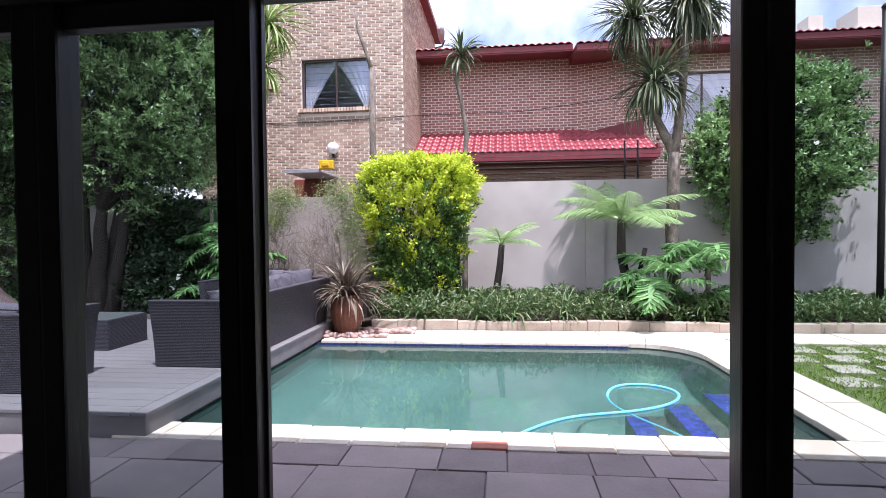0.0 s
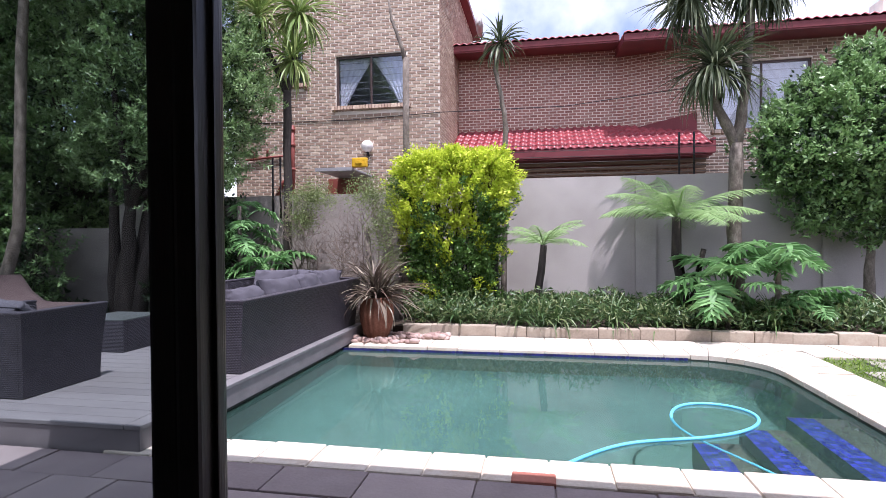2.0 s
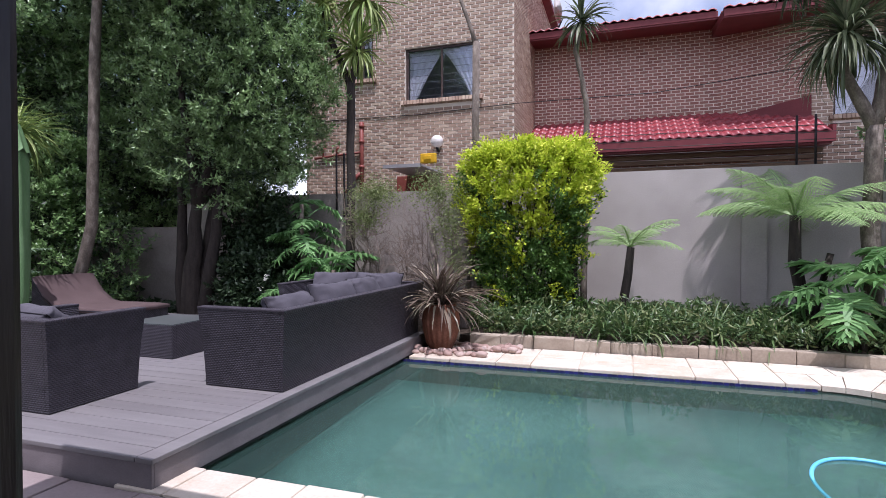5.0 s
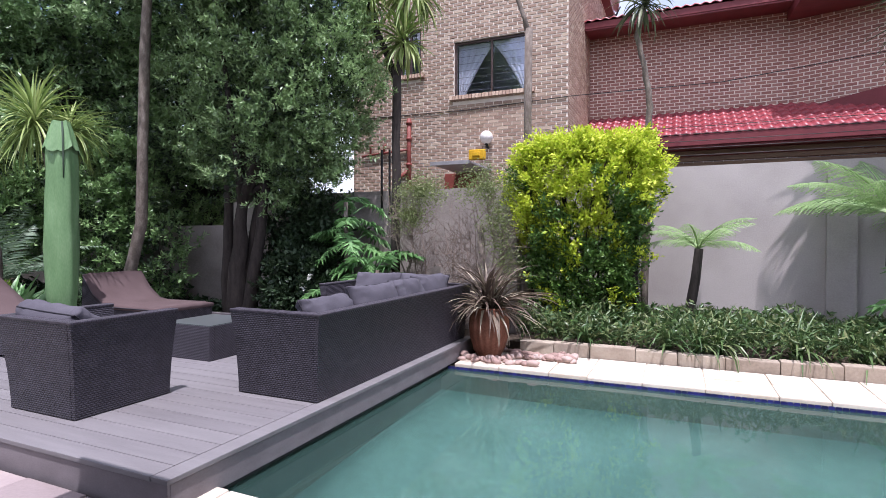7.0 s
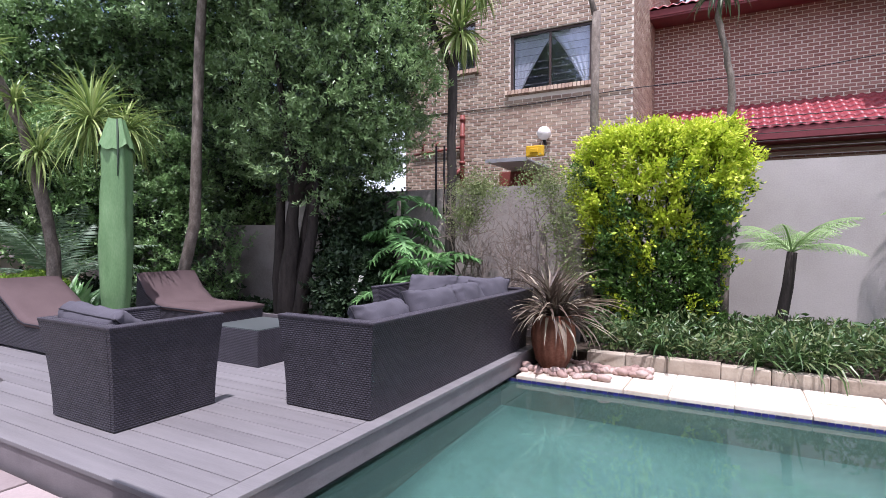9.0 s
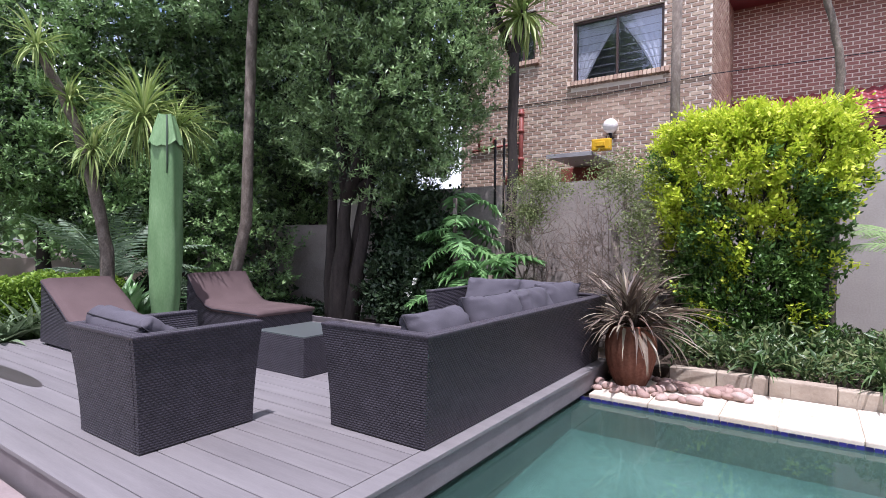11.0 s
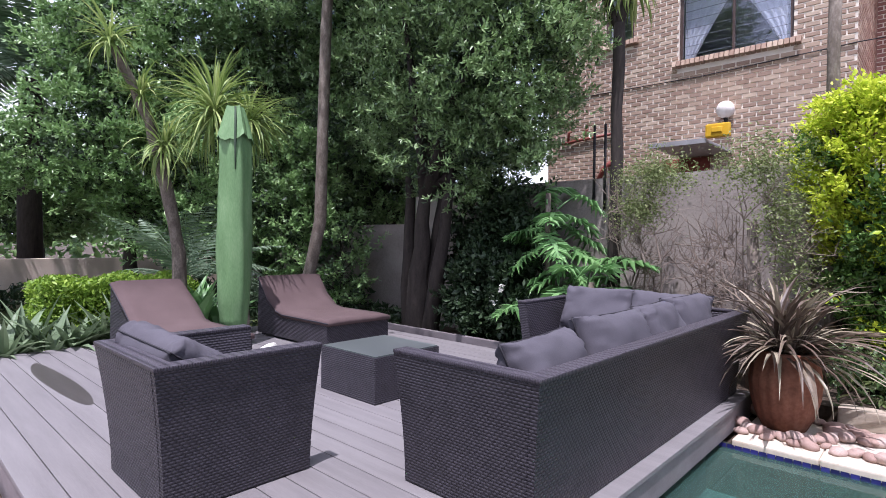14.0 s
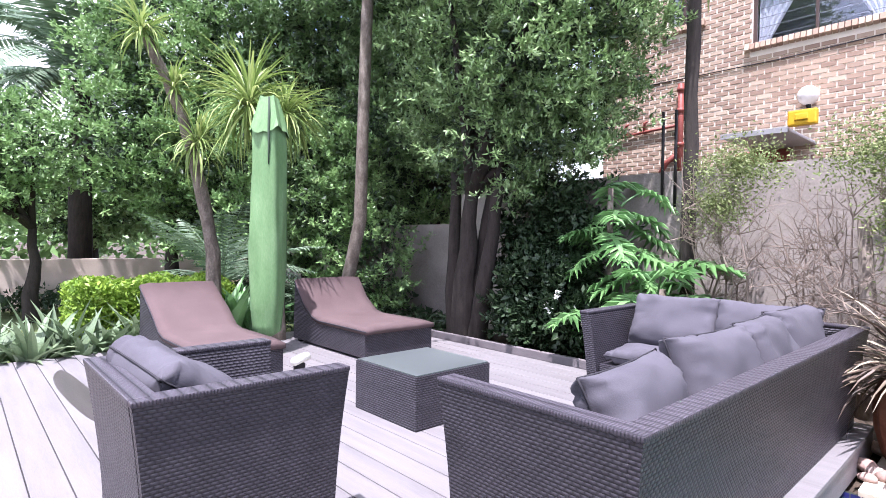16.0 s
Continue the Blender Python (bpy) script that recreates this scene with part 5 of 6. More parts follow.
rocks = [rock_mesh(i) for i in range(5)]
rng = random.Random(8)
spots = [(-2.76 + 0.33 * math.cos(a) + 0.27, 9.84 + 0.33 * math.sin(a)) for a in (math.tau * k / 26 for k in range(26))]
spots += [(-2.70 + 0.085 * k, 9.48 + rng.uniform(-0.06, 0.06)) for k in range(11)] + [(rng.uniform(-2.15, -1.45), rng.uniform(9.80, 10.12)) for _ in range(46)]
for x, y in spots:
    if x < -2.74:
        continue
    s = rng.choice((0.030, 0.038, 0.046, 0.054, 0.064))
    o = new("river_stone", rocks[rng.randrange(5)])
    o.matrix_basis = pose(x, y, 0.004 + s * 0.5, rng.uniform(-15, 15), rng.uniform(-15, 15), rng.uniform(0, 360)) @ Matrix.Diagonal((s * 1.35, s, s, 1))
    tagged(o, "reddish rounded river stone beside the pot", "stone", "stones round the pot")

# pool hose
hp = [(0.04, 5.90), (0.34, 6.28), (0.68, 6.43), (1.00, 6.51), (1.35, 6.68), (1.60, 6.95), (1.64, 7.25), (1.42, 7.44), (1.15, 7.42), (0.95, 7.20), (0.90, 6.88), (1.02, 6.56), (1.25, 6.29), (1.42, 6.02)]
cu = bpy.data.curves.new("hose_path", "CURVE")
cu.dimensions, cu.bevel_depth, cu.bevel_resolution = "3D", 0.0135, 3
spn = cu.splines.new("NURBS")
spn.points.add(len(hp) - 1)
for i, (x, y) in enumerate(hp):
    spn.points[i].co = (x, y, -0.055 if i < 10 else -0.09 - 0.045 * (i - 10), 1)
spn.use_endpoint_u, spn.order_u, spn.resolution_u = True, 4, 8
tmp = new("hose_path", cu)
me = bpy.data.meshes.new_from_object(tmp.evaluated_get(bpy.context.evaluated_depsgraph_get()))
bpy.data.objects.remove(tmp)
me.materials.clear()
me.materials.append(M["hose"])
tagged(new("pool_hose", me), "light blue floating pool cleaner hose in a loop", "hose")

# ---- garden ----
# broad evergreen tree behind the deck
tree("tree", "large grey-green leafy tree behind the deck", (-7.25, 10.42, -0.05),
     # Last two lobes, above view, and the rear one are added to block light.
     [(-6.3, 10.6, 4.3, 1.6, 1.3, 1.8), (-5.85, 10.5, 3.8, 1.1, 1.0, 1.15), (-7.6, 10.8, 4.6, 1.3, 1.2, 1.7), (-6.6, 10.7, 6.2, 1.4, 1.2, 1.5), (-6.6, 10.5, 2.75, 1.5, 0.9, 0.75), (-6.2, 10.75, 2.75, 0.75, 0.7, 0.6), (-6.7, 11.9, 4.3, 1.5, 0.8, 1.6), (-5.45, 10.7, 4.5, 0.75, 0.7, 1.1), (-7.2, 10.8, 7.3, 1.8, 1.5, 1.6), (-6.5, 9.7, 6.3, 1.7, 1.1, 1.0), (-8.0, 9.8, 6.8, 1.5, 1.1, 1.0)],
     0.17, 2.1, M["leaf_olive"], M["bark_dark"], 1150, 12, 0.078, 11, 0.17, limbs=9, lean=(0.2, 0.0), aspect=0.36, stems=((0.62, 0.1, 1.15), (-0.35, 0.2, 1.2), (0.35, 0.3, 1.3)))
tree("tree", "dense dark green tree", (-9.9, 12.3, -0.05),
     [(-10.0, 12.2, 4.2, 1.6, 1.2, 2.4), (-9.6, 12.3, 7.0, 2.0, 1.5, 2.0), (-9.3, 12.3, 3.0, 0.7, 0.7, 1.2)],
     0.15, 2.2, M["leaf_mid"], M["bark_dark"], 380, 12, 0.095, 12, 0.22)
tree("tree", "dense dark green tree", (-12.4, 11.0, -0.05),
     [(-11.8, 10.6, 4.0, 1.9, 1.6, 2.2), (-12.6, 10.6, 6.4, 2.4, 2.0, 2.3), (-10.8, 10.4, 6.6, 2.0, 1.6, 2.2), (-11.5, 9.9, 2.2, 1.6, 1.0, 1.3)],
     0.18, 2.2, M["leaf_dark"], M["bark_dark"], 560, 12, 0.10, 13, 0.24)
tree("tree", "dense green tree with glossy sunlit leaves", (-13.0, 8.4, -0.05),
     [(-12.4, 8.0, 3.4, 1.3, 1.3, 1.5), (-12.6, 8.3, 5.0, 1.5, 1.4, 1.5), (-11.6, 8.9, 2.4, 1.2, 1.0, 1.6)],
     0.15, 1.6, M["leaf_mid"], M["bark_dark"], 400, 12, 0.095, 14, 0.21)
tree("tree", "leafy street tree beyond the lawn", (-13.4, 6.35, -0.05),
     [(-13.6, 5.9, 2.9, 1.5, 1.2, 0.9), (-13.3, 5.2, 2.4, 1.3, 1.1, 0.9)],
     0.11, 1.6, M["leaf_mid"], M["bark_dark"], 200, 12, 0.085, 15, 0.2)
for i, (x, y, h) in enumerate(((-19, 13.5, 7.5), (-24, 9.0, 5.0), (-23, 3.5, 4.2), (-15.5, 14.5, 8.0), (-20, -1, 4.5))):
    tree("tree", "distant leafy tree beyond the low wall", (x, y, -0.05),
         [(x, y, h * 0.55, 2.2, 2.2, h * 0.3), (x + 1.0, y + 0.6, h * 0.8, 1.8, 1.8, h * 0.25)], 0.15, h * 0.3, M["leaf_dark" if i in (0, 3) else "leaf_mid"], M["bark_dark"], 150, 9, 0.2, 50 + i, 0.38, limbs=4)
leaf_stuff("far_woods", "distant green woods beyond the low wall", [(-40, -12, -0.05, -27, 26, 6.5)], 16000, 0.55, "leaf_mid", 95, "woods", 0.5)
# Dark leaf colour paints the shade seen in the gap behind the wall.
tree("tree", "tree behind the low wall, coloured dark for shade", (-10.0, 13.4, -0.05), [(-10.4, 13.3, 2.6, 1.5, 0.7, 1.3), (-12.0, 13.3, 2.8, 2.2, 0.8, 1.5), (-14.5, 13.0, 2.8, 2.0, 0.8, 1.5), (-8.9, 13.6, 2.4, 0.7, 0.5, 0.8)], 0.12, 1.6, M["leaf_shade"], M["bark_dark"], 220, 9, 0.16, 24, 0.26)
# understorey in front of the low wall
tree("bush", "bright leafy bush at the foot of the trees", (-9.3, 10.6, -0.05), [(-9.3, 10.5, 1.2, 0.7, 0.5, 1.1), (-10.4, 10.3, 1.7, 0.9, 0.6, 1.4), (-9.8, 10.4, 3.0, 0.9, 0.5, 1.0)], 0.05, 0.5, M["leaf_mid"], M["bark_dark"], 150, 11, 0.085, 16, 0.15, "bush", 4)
# Camellia leaves darkened in colour for the shade of the trees.
tree("bush", "dark camellia bush with a few white flowers, darkened further for tree shade", (-5.9, 10.55, -0.05), [(-5.95, 10.55, 0.75, 0.62, 0.33, 0.72), (-5.5, 10.5, 0.55, 0.4, 0.3, 0.45)], 0.04, 0.4, M["leaf_shade"], M["bark_dark"], 90, 10, 0.085, 17, 0.11, "bush", 4, aspect=0.55)
for k, (x, y, z) in enumerate(((-5.54, 10.22, 0.86), (-5.62, 10.2, 0.70), (-5.2, 10.25, 0.6))):
    rg_ = random.Random(70 + k)
    fl = thing("flower", "single white flower on the dark bush", "flower", (x, y, z), group="white flowers")
    part("petals", mesh("petals", *rosette_geo((0, 0, 0), 9, 0.06, 0.05, rg_, 0.2, 1.2, 0.9, 3), M["flower"]), fl)
    part("stalk", tube_mesh("stalk", [(0, 0, 0), (0.0, 0.06, -0.08), (0, 0.2, -0.2)], [0.005, 0.005, 0.005], M["bark_dark"], 5), fl)

# This bush carries the large tree's shade in its leaf colour.
tree("bush", "bush under the large tree, its shade put into the leaf colour", (-6.6, 10.95, -0.05), [(-6.5, 11.0, 1.2, 0.55, 0.3, 1.0), (-5.9, 11.05, 1.6, 0.5, 0.28, 0.8)], 0.04, 0.5, M["leaf_shade"], M["bark_dark"], 95, 9, 0.09, 19, 0.14, "bush", 5)
# golden hedge, clipped broad at the top
gh = thing("golden_hedge", "clipped golden-green hedge, bright yellow on top", "hedge", (-1.6, 11.3, 0))
rs = np.random.default_rng(21)
NC, PER = 2000, 34
N = NC
zz = 0.12 + 2.72 * rs.random(N) ** 0.8
wid = np.interp(zz, [0.1, 0.9, 1.6, 2.1, 2.6, 2.9], [0.64, 0.70, 0.84, 1.00, 0.98, 0.74])
ang = rs.uniform(0, math.tau, N)
rad = 1 - 0.42 * rs.random(N) ** 1.6
px_, py_ = np.cos(ang), np.sin(ang)
sq = np.maximum(np.abs(px_), np.abs(py_)) ** 0.55
lump = 1 + 0.09 * np.sin(zz * 6 + ang * 4) + 0.07 * np.sin(zz * 13 - ang * 7) + rs.normal(0, 0.03, N)
lump = np.clip(lump, 0.8, 1.2)
P3 = np.stack([px_ / sq * wid * rad * lump, py_ / sq * wid * 0.48 * rad * lump, zz], 1)
topm = rs.random(N) < 0.20
P3[topm, 2] = 2.74 + rs.uniform(-0.10, 0.12, topm.sum()) + 0.06 * np.sin(P3[topm, 0] * 9)
P3[topm, 0] *= rs.random(topm.sum()) ** 0.5
P3[topm, 1] *= rs.random(topm.sum()) ** 0.5
gold = (0.25 + 0.5 * rs.random(N) + 0.28 * np.sin(P3[:, 0] * 6.5 + 2 * P3[:, 2]) * np.sin(P3[:, 2] * 5.0 + P3[:, 1] * 4) < np.interp(P3[:, 2] + 0.28 * np.sin(P3[:, 0] * 5 + P3[:, 2] * 4), [0.2, 1.2, 2.0, 2.5], [0.16, 0.36, 0.62, 1.05]))
gold = np.repeat(gold, PER)
out = P3 * np.array([1.0, 2.2, 0]) + np.array([0, 0, 0.7]) + rs.normal(0, 0.35, P3.shape)
out /= np.linalg.norm(out, axis=1)[:, None]
out = np.repeat(out, PER, 0)
ld = out * 0.6 + rs.normal(0, 0.55, out.shape)
P3 = np.repeat(P3, PER, 0) + rs.normal(0, 0.03, (N * PER, 3)) + out * rs.uniform(-0.10, 0.08, (N * PER, 1)) + ld * 0.035
part("golden_foliage", leaf_mesh("golden_foliage", P3[gold], 0.062, M["leaf_gold"], 22, 0.5, dirs=ld[gold]), gh, "new yellow leaves")
part("green_foliage", leaf_mesh("green_foliage", P3[~gold], 0.065, M["leaf_hedge"], 23, 0.5, dirs=ld[~gold]), gh, "dark green older leaves")
for dx in (-0.72, -0.3, 0.35, 0.76):
    part("stem", tube_mesh("stem", bend_path((dx, 0.1, -0.1), (dx * 0.9, 0.05, 2.3), 5, 0.04, random.Random(int(dx * 9))), [0.06, 0.055, 0.05, 0.045, 0.04, 0.03], M["bark_dark"], 7, 0.1), gh)
part("inner_growth", mesh("inner_growth", *joined([tube_geo(bend_path((random.Random(k).uniform(-0.6, 0.6), random.Random(k + 50).uniform(-0.2, 0.2), 0.3), (random.Random(k + 99).uniform(-0.85, 0.85), random.Random(k + 7).uniform(-0.35, 0.35), 2.5), 4, 0.1, random.Random(k)), [0.014, 0.012, 0.01, 0.008, 0.006], 5) for k in range(26)]), M["bark_dark"]), gh)

# tree ferns
frond_plant("tree_fern", "small tree fern with a slender dark trunk", (-0.2, 11.55, -0.05), [(0, 0, 0), (0.0, 0, 0.5), (0.06, 0, 0.95), (0.10, 0, 1.38)], 0.065, (0.10, 0, 1.38), 10, 0.84, 1.15, 0.18, 34, 31, "fern", "tree fern", 0.5, 1.05, 0.022, teeth=8)
frond_plant("tree_fern", "broad tree fern spreading light green fronds", (2.15, 11.6, -0.05), [(0, 0, 0), (-0.02, 0, 0.6), (-0.12, 0, 1.2), (-0.12, 0, 1.82)], 0.075, (-0.12, 0, 1.80), 15, 1.42, 1.0, 0.30, 46, 33, "fern", "tree fern", 0.3, 1.0, 0.030, teeth=10)
part("side_trunk", tube_mesh("side_trunk", [(0.05, 0, 0), (0.16, 0, 0.7), (0.3, 0, 1.3)], [0.05, 0.045, 0.04], M["bark_dark"], 7, 0.15), bpy.data.objects["tree_fern.001"])

# cordylines and slim trunks
cordyline("tall forked cordyline against the boundary wall", (-4.52, 11.1, -0.05),
          [([(0, 0, 0), (0.02, 0, 2.0), (0.03, 0, 4.1)], 0.085, 0.065), ([(0.03, 0, 4.05), (-0.32, 0, 4.8), (-0.48, 0, 5.35)], 0.06, 0.045), ([(0.03, 0, 4.05), (0.15, 0, 4.5), (0.22, 0, 5.3)], 0.06, 0.045)],
          [(-0.50, 0, 5.45, 1.0), (0.24, 0.05, 5.45, 1.1), (0.14, 0, 4.62, 0.85)], 41, "spike", 0.82, 130, 0.05, bark="bark_dark")
cordyline("slim cordyline with a single spiky head", (-0.82, 12.25, -0.05), [([(0, 0, 0), (0.02, 0, 3.0), (0.06, 0, 3.5), (-0.02, 0, 4.1), (-0.14, 0, 4.6), (-0.05, 0, 5.0)], 0.06, 0.035)], [(-0.04, 0, 5.08, 0.85)], 42, "spike_dark", 0.72, 90)
cordyline("big forked cordyline with dark spiky heads", (2.99, 11.72, -0.05),
          [([(0, 0, 0), (-0.05, 0, 1.6), (-0.02, 0, 3.0)], 0.12, 0.10), ([(-0.02, 0, 2.95), (-0.36, 0, 3.7), (-0.55, 0, 4.9), (-0.68, 0, 5.35)], 0.085, 0.05), ([(-0.02, 0, 2.95), (0.10, 0, 3.8), (0.22, 0, 5.5)], 0.09, 0.06), ([(-0.36, 0, 3.7), (-0.38, -0.1, 4.1)], 0.05, 0.04)],
          [(-0.72, 0, 5.40, 1.05), (0.22, 0, 5.65, 1.15), (-0.38, -0.1, 4.22, 1.15), (0.5, 0.1, 5.5, 0.8)], 43, "spike_dark", 0.88, 260, 0.045)
t9 = thing("bare_trunk", "bare slim weathered trunk rising through the hedge", "tree", (-2.42, 11.35, -0.05))
part("trunk", tube_mesh("trunk", [(0, 0, 0), (0.02, 0, 1.5), (0.0, 0, 3.3), (0.01, 0, 4.62)], [0.07, 0.065, 0.06, 0.055], M["bark"], 8, 0.12), t9)
part("branch", tube_mesh("branch", [(0.0, 0, 4.55), (-0.06, 0, 4.8), (-0.24, 0, 5.3), (-0.3, 0, 5.7)], [0.05, 0.035, 0.03, 0.02], M["bark"], 6, 0.1), t9)
t10 = thing("slim_trunk", "tall leaning grey trunk behind the loungers", "tree", (-8.75, 9.5, -0.05))
part("trunk", tube_mesh("trunk", [(0, 0, 0), (0.05, 0, 0.6), (0.26, 0, 1.15), (0.45, 0, 1.75), (0.50, 0, 3.0), (0.55, 0, 4.5), (0.7, 0, 6.2), (0.9, 0, 7.6)], [0.10, 0.094, 0.09, 0.085, 0.078, 0.072, 0.06, 0.045], M["bark"], 10, 0.2), t10)
part("crown", leaf_mesh("crown", clumped([(1.2, 0.3, 7.9, 1.5, 1.3, 1.0)], 200, 26, 0.16, 61), 0.12, M["leaf_dark"], 62), t10)
cordyline("many-headed spiky cordyline behind the lounger", (-8.75, 7.75, -0.05),
          [([(0, 0, 0), (-0.02, -0.05, 1.3), (0.0, -0.22, 2.1), (0, -0.42, 2.9), (0, -0.80, 3.7)], 0.09, 0.05), ([(0, -0.25, 2.2), (0.03, -0.27, 2.4)], 0.06, 0.05), ([(0, -0.42, 2.9), (0.03, -0.5, 3.1)], 0.05, 0.05)],
          [(0, -0.85, 3.78, 0.75), (0.1, -0.28, 2.6, 0.95), (0.05, -0.52, 3.2, 0.65)], 44, "spike", 0.62, 105, 0.028)
cordyline("spiky light green cordyline behind the umbrella", (-8.3, 8.35, -0.05), [([(0, 0, 0), (0, -0.05, 1.5), (0, -0.3, 2.95)], 0.09, 0.07)], [(0, -0.42, 3.05, 1.2), (0.05, 0.02, 2.98, 0.95)], 45, "spike", 0.74, 185, 0.028)
frond_plant("palm", "small grey-green palm in the bed", (-9.95, 8.25, -0.05), [(0, 0, 0), (0, 0, 0.8)], 0.09, (0, 0, 0.8), 15, 1.45, 0.9, 0.30, 30, 36, "palm", "palm", 0.5, 1.4, 0.03)
frond_plant("palm", "small grey-green palm in the bed", (-9.8, 9.75, -0.05), [(0, 0, 0), (0, 0, 0.3)], 0.08, (0, 0, 0.3), 11, 0.95, 0.9, 0.24, 26, 37, "palm", "palm", 0.4, 1.3, 0.028)
frond_plant("date_palm", "tall date palm with long arching fronds", (-17.3, 7.6, -0.05), [(0, 0, 0), (0.1, 0, 2.2), (0.1, 0, 5.1)], 0.25, (0.1, 0, 5.2), 40, 3.9, 1.5, 0.62, 64, 38, "palm", "palm", -0.1, 1.35, 0.085, hang=0.5)

# split-leaf philodendrons
philodendron("glossy split-leaf philodendron spilling over the kerb", (2.55, 10.8, 0.1), 13, 0.62, 51, 0.62, 0.4)
philodendron("glossy split-leaf philodendron in the bed", (3.25, 10.95, 0.1), 10, 0.56, 52, 1.05, 0.3)
philodendron("glossy split-leaf philodendron near the kerb", (3.75, 10.75, 0.1), 9, 0.56, 53, 0.30, 0.3)
philodendron("tall split-leaf philodendron by the old wall", (-5.2, 10.72, -0.05), 20, 0.44, 54, 2.08, 0.3)
philodendron("split-leaf philodendron behind the sofa", (-4.55, 10.62, -0.05), 19, 0.50, 55, 1.02, 0.4)
philodendron("low split-leaf philodendron behind the sofa", (-5.0, 10.5, -0.05), 7, 0.42, 56, 0.6, 0.3)

# dry twiggy shrubs with light green tops
for k, (x, y, h, tops) in enumerate(((-4.0, 10.85, 2.35, [(-3.95, 10.85, 2.2, 0.42, 0.25, 0.26), (-4.1, 10.85, 1.8, 0.3, 0.2, 0.3)]), (-3.35, 10.95, 2.0, []), (-2.95, 10.85, 2.3, [(-2.9, 10.85, 2.2, 0.42, 0.26, 0.34), (-2.75, 10.85, 1.7, 0.28, 0.2, 0.4), (-2.6, 10.85, 1.1, 0.2, 0.15, 0.4)]))):
    rg2 = random.Random(80 + k)
    sh = thing("twiggy_shrub", "half-bare twiggy shrub with sparse light green tips", "shrub", (x, y, -0.05), group="twiggy shrubs")
    geos = []
    for i in range(7):
        end = Vector((rg2.uniform(-0.5, 0.5), rg2.uniform(-0.2, 0.2), h * rg2.uniform(0.7, 1.0)))
        path = bend_path((rg2.uniform(-0.06, 0.06), 0, 0), end, 6, 0.13, rg2)
        geos.append(tube_geo(path, [0.017, 0.015, 0.013, 0.010, 0.008, 0.006, 0.003], 5))
        for j in range(16):
            s = path[rg2.randrange(1, 6)]
            e = s + Vector((rg2.uniform(-0.45, 0.45), rg2.uniform(-0.25, 0.2), rg2.uniform(-0.1, 0.5)))
            p2 = bend_path(s, e, 4, 0.05, rg2)
            geos.append(tube_geo(p2, [0.0055, 0.005, 0.004, 0.003, 0.0015], 4))
            for _ in range(6):
                s2 = p2[rg2.randrange(1, 4)]
                geos.append(tube_geo(bend_path(s2, s2 + Vector((rg2.uniform(-0.2, 0.2), rg2.uniform(-0.12, 0.12), rg2.uniform(-0.05, 0.25))), 2, 0.02, rg2), [0.0028, 0.0022, 0.0012], 3))
    part("branchwork", mesh("branchwork", *joined(geos), M["twig"]), sh, "bare brown branches")
    if tops:
        part("foliage", leaf_mesh("foliage", clumped(tops, 230, 26, 0.085, 81 + k, 1.0) - np.array((x, y, -0.05)), 0.034, M["leaf_dry"], 85 + k), sh, "sparse light green tips")
part("trunk", tube_mesh("trunk", [(0, 0, 0), (0.02, 0, 0.8), (-0.03, 0, 1.7)], [0.07, 0.065, 0.05], M["bark"], 8, 0.15), sh)

# white-flowering tree and post at the east
tree("flowering_tree", "leafy shrub tree with scattered white blossoms", (5.05, 12.05, -0.05), [(4.82, 12.0, 3.32, 0.91, 0.48, 0.86), (5.62, 12.0, 3.86, 0.64, 0.4, 0.64), (4.28, 12.0, 3.64, 0.54, 0.36, 0.54), (4.01, 12.0, 2.79, 0.48, 0.32, 0.64), (5.03, 12.0, 2.36, 0.8, 0.36, 0.64), (5.83, 12.0, 2.9, 0.54, 0.32, 0.8), (4.92, 12.0, 4.13, 0.54, 0.32, 0.43), (5.24, 12.0, 1.77, 0.43, 0.28, 0.48), (4.7, 11.8, 3.0, 1.1, 0.8, 1.0), (3.8, 11.9, 3.0, 0.6, 0.45, 0.6), (4.39, 12.0, 1.93, 0.54, 0.32, 0.48)],
     0.09, 1.5, M["leaf_mid"], M["bark"], 560, 11, 0.085, 18, 0.17, aspect=0.5, accents=("flower", 110, 0.07))
pst = thing("metal_post", "thin dark metal post in the bed", "post", (6.1, 11.3, -0.05))
part("pole", tube_mesh("pole", [(0, 0, 0), (0.02, 0, 2.6), (0.05, 0, 5.2)], [0.055, 0.05, 0.045], M["iron"], 10), pst)
part("cap", tube_mesh("cap", [(0.05, 0, 5.2), (0.05, 0, 5.26)], [0.06, 0.03], M["iron"], 10), pst)

# bed along the wall: kerb stones, ground cover, straps
bed = thing("planting_bed", "raised planting bed edged with pale kerb stones", "bed", kind="structure")
pbox("bed_soil", bed, (-2.4, 10.36, -0.06, 14, 12.6, 0.10), M["soil"], 0)
pbox("bed_soil", bed, (-9, 10.15, -0.06, -2.404, 11.45, 0.02), M["soil"], 0)
kx, rk = -2.2, random.Random(91)
while kx < 9:
    w = rk.uniform(0.42, 0.56)
    pbox("kerb_stone", bed, (kx + 0.0025, 10.20 + rk.uniform(-0.012, 0.012), -0.06, kx + w - 0.0025, 10.36, 0.145 + rk.uniform(-0.015, 0.015)), M["kerb"], 0.012)
    kx += w
leaf_stuff("ground_cover", "dense mixed-green ground cover along the kerb", [(-2.3, 10.32, 0.08, 1.2, 11.6, 0.68), (1.2, 10.32, 0.08, 9, 11.5, 0.62), (-2.3, 11.5, 0.08, 9, 12.5, 0.5)], 30000, 0.10, "leaf_cover", 92, "ground cover", 0.32, 0.9)
